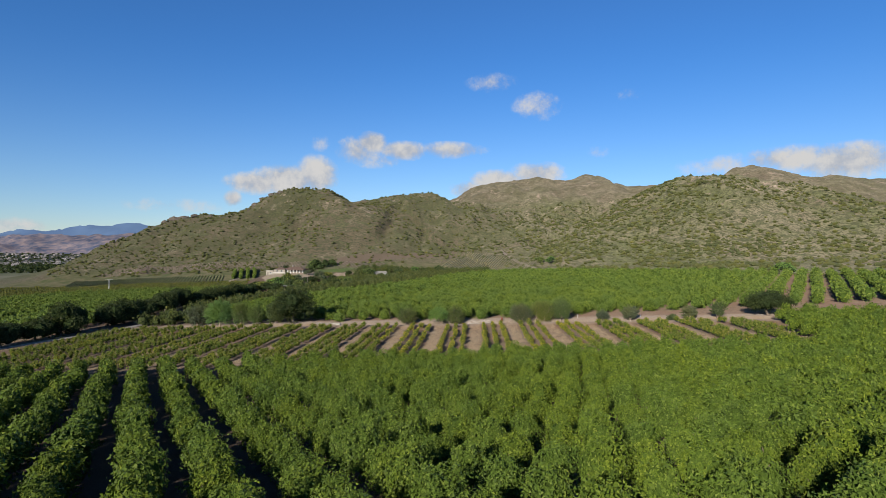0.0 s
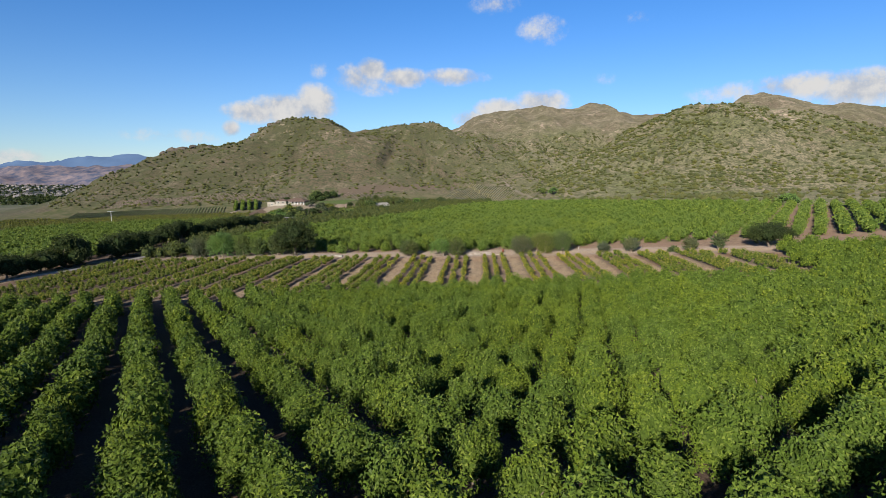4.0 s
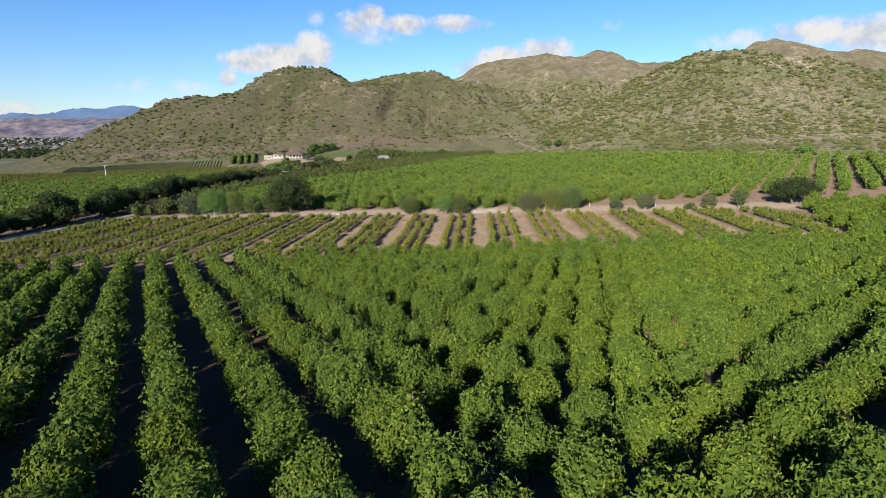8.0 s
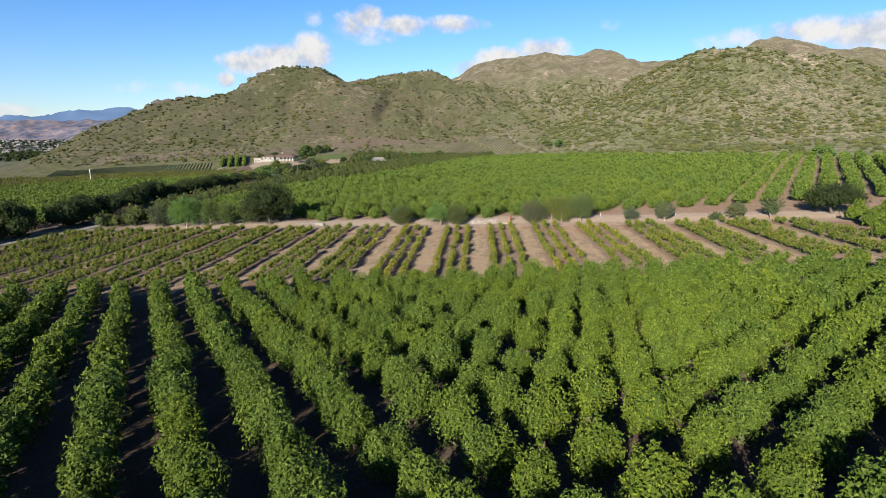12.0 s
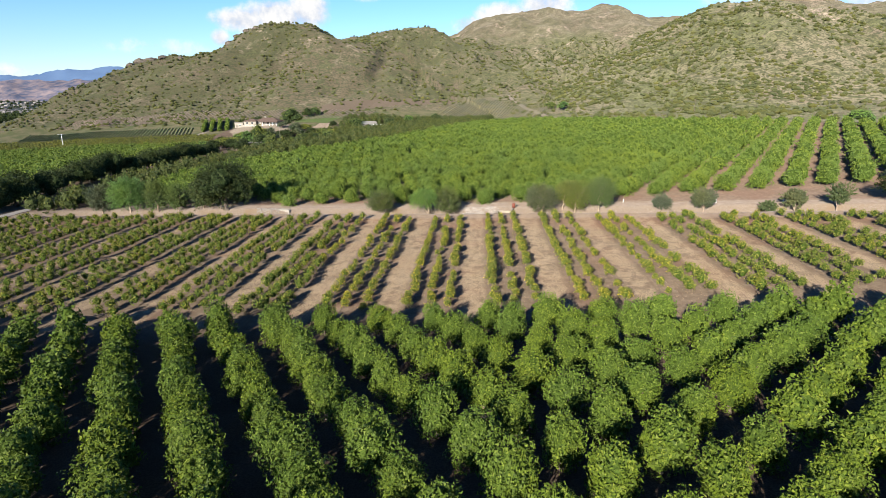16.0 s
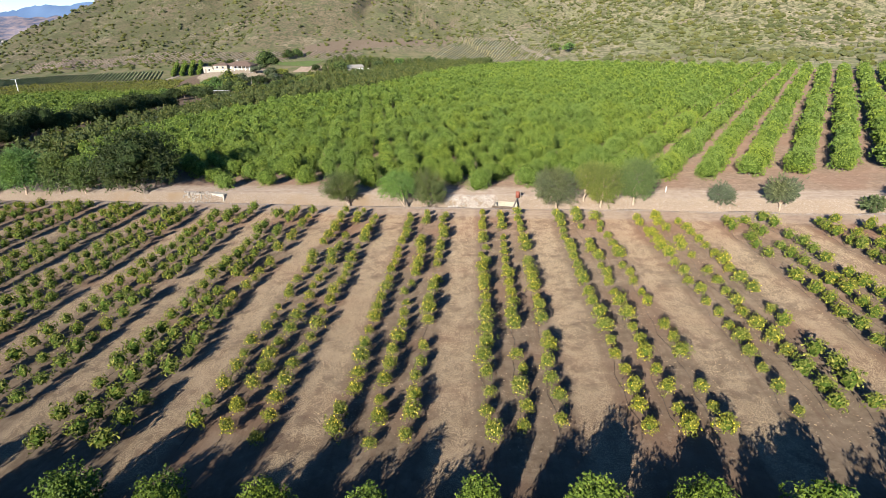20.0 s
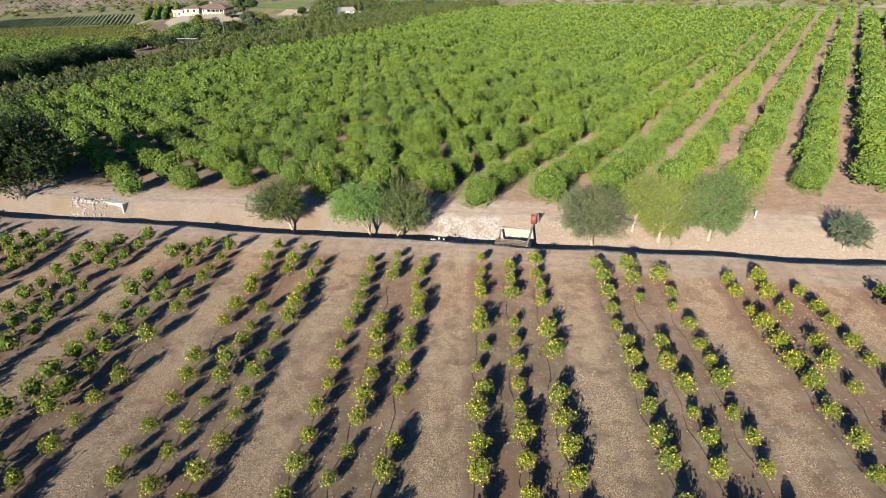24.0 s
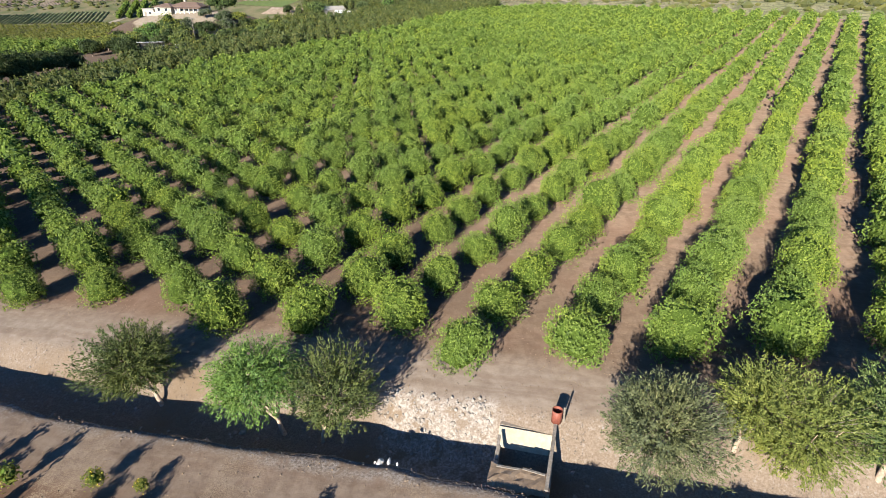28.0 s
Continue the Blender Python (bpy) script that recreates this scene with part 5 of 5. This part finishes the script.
barn = thing("barn", -60.5, 392.0, 35, "pale barn with a beige gable roof", "barn")
part("wall", box(11, 7, 3.4), STUCCO, barn)
part("roof", gable(14, 7, 3.4, 1.7), CONCRETE, barn, "beige sheet roof")
part("door", box(2.6, 0.12, 2.6, (-1.5, -3.55, 0)), WOOD, barn)
window(barn, 2.8, -3.56, 1.1, 1.2, 1.0)
tarp = thing("white_canopy", -52.5, 384.5, -10, "white canopy over a blue-sided stall beside the barn", "canopy")
part("roof", gable(8, 4.5, 2.3, 1.0, 0.3, 0.06), WHITE, tarp)
for sx in (-3.8, 3.8):
    for sy in (-2.1, 2.1):
        part("post", cyl(0.06, 0.06, 2.4, (sx, sy, 0), sides=8), METAL, tarp)
part("side_sheet", box(7.6, 0.05, 2.0, (0, 2.1, 0.2), edge=0), BLUE_TARP, tarp)
shed = thing("shed", -104.5, 272.0, 10, "open shed with a pale metal roof under trees", "shed")
part("roof", box(9, 4.5, 0.12, (0, 0, 2.7), (-6, 0, 0)), METAL, shed)
for sx in (-4.2, 0, 4.2):
    for sy in (-2.0, 2.0):
        part("post", box(0.15, 0.15, 2.9 if sy > 0 else 2.6, (sx, sy, -0.1)), WOOD, shed)
part("back_wall", box(8.6, 0.1, 2.5, (0, 2.1, 0)), WOOD, shed)


def vehicle(x, y, turn, paint, label):
    car = thing("pickup_truck", x, y, turn, label, "car", "parked vehicles", 0.02)
    body = box(4.9, 1.85, 0.75, (0, 0, 0.45), edge=0.12)
    part("body", body, paint, car)
    part("cab", box(2.0, 1.65, 0.7, (0.35, 0, 1.15), edge=0.2), GLASS, car, "dark glazed cab")
    part("roof", box(1.6, 1.5, 0.06, (0.3, 0, 1.82)), paint, car)
    for sx in (-1.5, 1.5):
        for sy in (-0.85, 0.85):
            part("wheel", cyl(0.36, 0.36, 0.22, (sx, sy + 0.11, 0.36), (90, 0, 0), sides=14), RUBBER, car)
    for sy in (-0.7, 0.7):
        part("headlight", box(0.06, 0.3, 0.16, (2.44, sy, 0.85), edge=0), WHITE, car)
    return car


vehicle(-93.5, 268.5, 70, WHITE, "white pickup truck parked beside the farm road")
vehicle(-99.0, 267.5, 15, METAL, "silver pickup truck parked beside the shed")


def pole(x, y, height, label, arms=1, mat=WOOD, r=0.14):
    ob = thing("utility_pole", x, y, 20, label, "pole")
    part("shaft", cyl(r, r * 0.7, height, (0, 0, -0.3), sides=10), mat, ob)
    for i in range(arms):
        part("crossarm", box(2.4, 0.14, 0.14, (0, 0.12, height - 0.8 - i * 0.9)), mat, ob)
        for sx in (-1.0, -0.4, 0.4, 1.0):
            part("insulator", cyl(0.05, 0.04, 0.18, (sx, 0.12, height - 0.66 - i * 0.9), sides=8), METAL, ob)
    return ob


pole(-93.0, 284.0, 10.0, "weathered wooden utility pole beside the farmhouse")
pole(161.0, 352.0, 9.0, "dark wooden utility pole at the foot of the hill", 1, BARK)
tee = thing("wind_machine", -279.0, 382.0, 40, "tall white wind machine mast with a crossbar", "mast")
part("mast", cyl(0.28, 0.2, 9.0, (0, 0, -0.3), sides=10), WHITE, tee)
part("blade", box(5.0, 0.3, 0.12, (0, 0, 8.7)), WHITE, tee)
bench = thing("wooden_pallet", 71.5, 61.5, 15, "weathered wooden pallet lying beside the track", "pallet")
for i in range(5):
    part("slat", box(1.3, 0.15, 0.05, (0, -0.4 + i * 0.2, 0.4)), WOOD, bench)
for sx in (-0.55, 0, 0.55):
    part("bearer", box(0.1, 0.95, 0.4, (sx, 0, 0)), RUST, bench)

# garden and farmyard trees: x, y, radius, height, kind
YARD = [(-97.5, 331, 7.6, 11.5, GREEN), (-111, 304, 5.0, 11.0, SHRUBBY), (-117, 302, 3.6, 7.5, PEPPER), (-105, 306, 3.4, 7.0, OLIVE), (-122, 306, 3.0, 5.0, SHRUBBY), (-101, 318, 2.6, 3.6, OLIVE), (-93, 318, 3.6, 5.0, OLIVE), (-88, 322, 3.4, 5.0, SHRUBBY),
        (-96, 304, 4.2, 6.5, DARK_OLIVE), (-89, 308, 3.8, 6.0, OLIVE), (-83, 312, 3.2, 6.0, DARK_OLIVE), (-78, 318, 3.4, 5.5, GREEN), (-72, 322, 3.0, 5.0, SHRUBBY), (-132, 340, 2.6, 5.0, DARK_OLIVE), (-126, 350, 3.4, 7.0, DARK_OLIVE),
        (-106, 352, 3.4, 7.5, OLIVE), (-118, 270, 3.6, 6.5, SHRUBBY), (-113, 265, 3.4, 6.0, DARK_OLIVE), (-123, 276, 3.8, 5.5, SHRUBBY), (-128, 284, 3.8, 5.0, SHRUBBY), (-118, 292, 3.0, 5.0, GREEN), (-123, 298, 3.0, 4.6, SHRUBBY),
        (-67.5, 386, 5.4, 9.0, GREEN), (-116, 446, 4.5, 8.5, DARK_OLIVE), (-110, 449, 4.2, 8.0, GREEN), (-86, 400, 3.0, 5.0, DARK_OLIVE), (-121, 262, 3.4, 6.2, DARK_OLIVE), (-108, 258, 3.2, 5.5, DARK_OLIVE), (-103, 252, 3.4, 6.0, DARK_OLIVE),
        (-96, 256, 2.6, 4.0, OLIVE), (-45, 404, 4.0, 6.0, WILLOW), (-30, 412, 3.6, 6.0, PEPPER), (-10, 424, 4.0, 6.0, WILLOW), (165, 204, 4.5, 6.5, PEPPER), (92, 440, 5.0, 7.0, PEPPER), (84, 452, 4.0, 6.0, GREEN)]
for i, (x, y, r, h, mat) in enumerate(YARD):
    ob = tree("garden_tree", 1000 + i, (r, h * 0.88, 1400, 0.36), h * 0.56, (h * 0.6, 0.25, 4, r * 0.5, 0.3, 0.3), (mat, BARK), 0, 6, (0, 0), hang=0.2, ragged=0.3, body=0.7, narrow=0.5)
    ob.matrix_basis = spot(x, y, i)
    tagged(ob, "leafy green tree in the farm garden", "tree", "trees round the farmhouse")
rng = np.random.default_rng(321)
P = lattice((-100, 288), (6.4, 0.8), (-1.0, 6.2), (-8, 10), (-4, 4))
P = jitter(P, 1.3, rng)
P = P[(P[:, 0] > -134) & (P[:, 0] < -68) & (P[:, 1] > 276) & (P[:, 1] < 304) & (np.abs(P[:, 0] - road_x(P[:, 1])) > 3.5) & (np.hypot(P[:, 0] + 104, P[:, 1] - 274) > 6)]
for i, mat in enumerate((SHRUBBY, GREEN, DARK_OLIVE, WILLOW, PEPPER)):
    model = tree("garden_tree", 1200 + i, (2.9, 4.6, 700, 0.34), 2.8, (3.0, 0.2, 4, 1.2, 0.3, 0.3), (mat, BARK), 0, 6, (0, 0), hang=0.2, ragged=0.35, body=0.65, narrow=0.5)
    plant([model], P[i::5], ("yellowish", "dull green", "dark green", "grey-green", "bright green")[i] + " leafy tree on the slope below the farmhouse", "tree", "trees below the farmhouse", (0.6, 1.25), rng)
P = lattice((-184, 400), (5.8, 0.5), (-0.7, 2.1), (0, 4), (0, 18))
thicket("garden_rows", crowns(1300, 3, 1.7, 1.45, 3.6, 60, 0.36, grid=(6, 4), tufts=16), jitter(P, 0.2, rng), FAR_LEMON, "tall green rows of trees beside the farmhouse", "hedge", (0.9, 1.15), rng)
hedge_rows("vegetable_rows", (-102, 402), (1, -0.2), (0.1, 1), 25, 7, 2.6, 0.5, 1.2, FURROW, "narrow garden beds of bare soil", "garden bed")
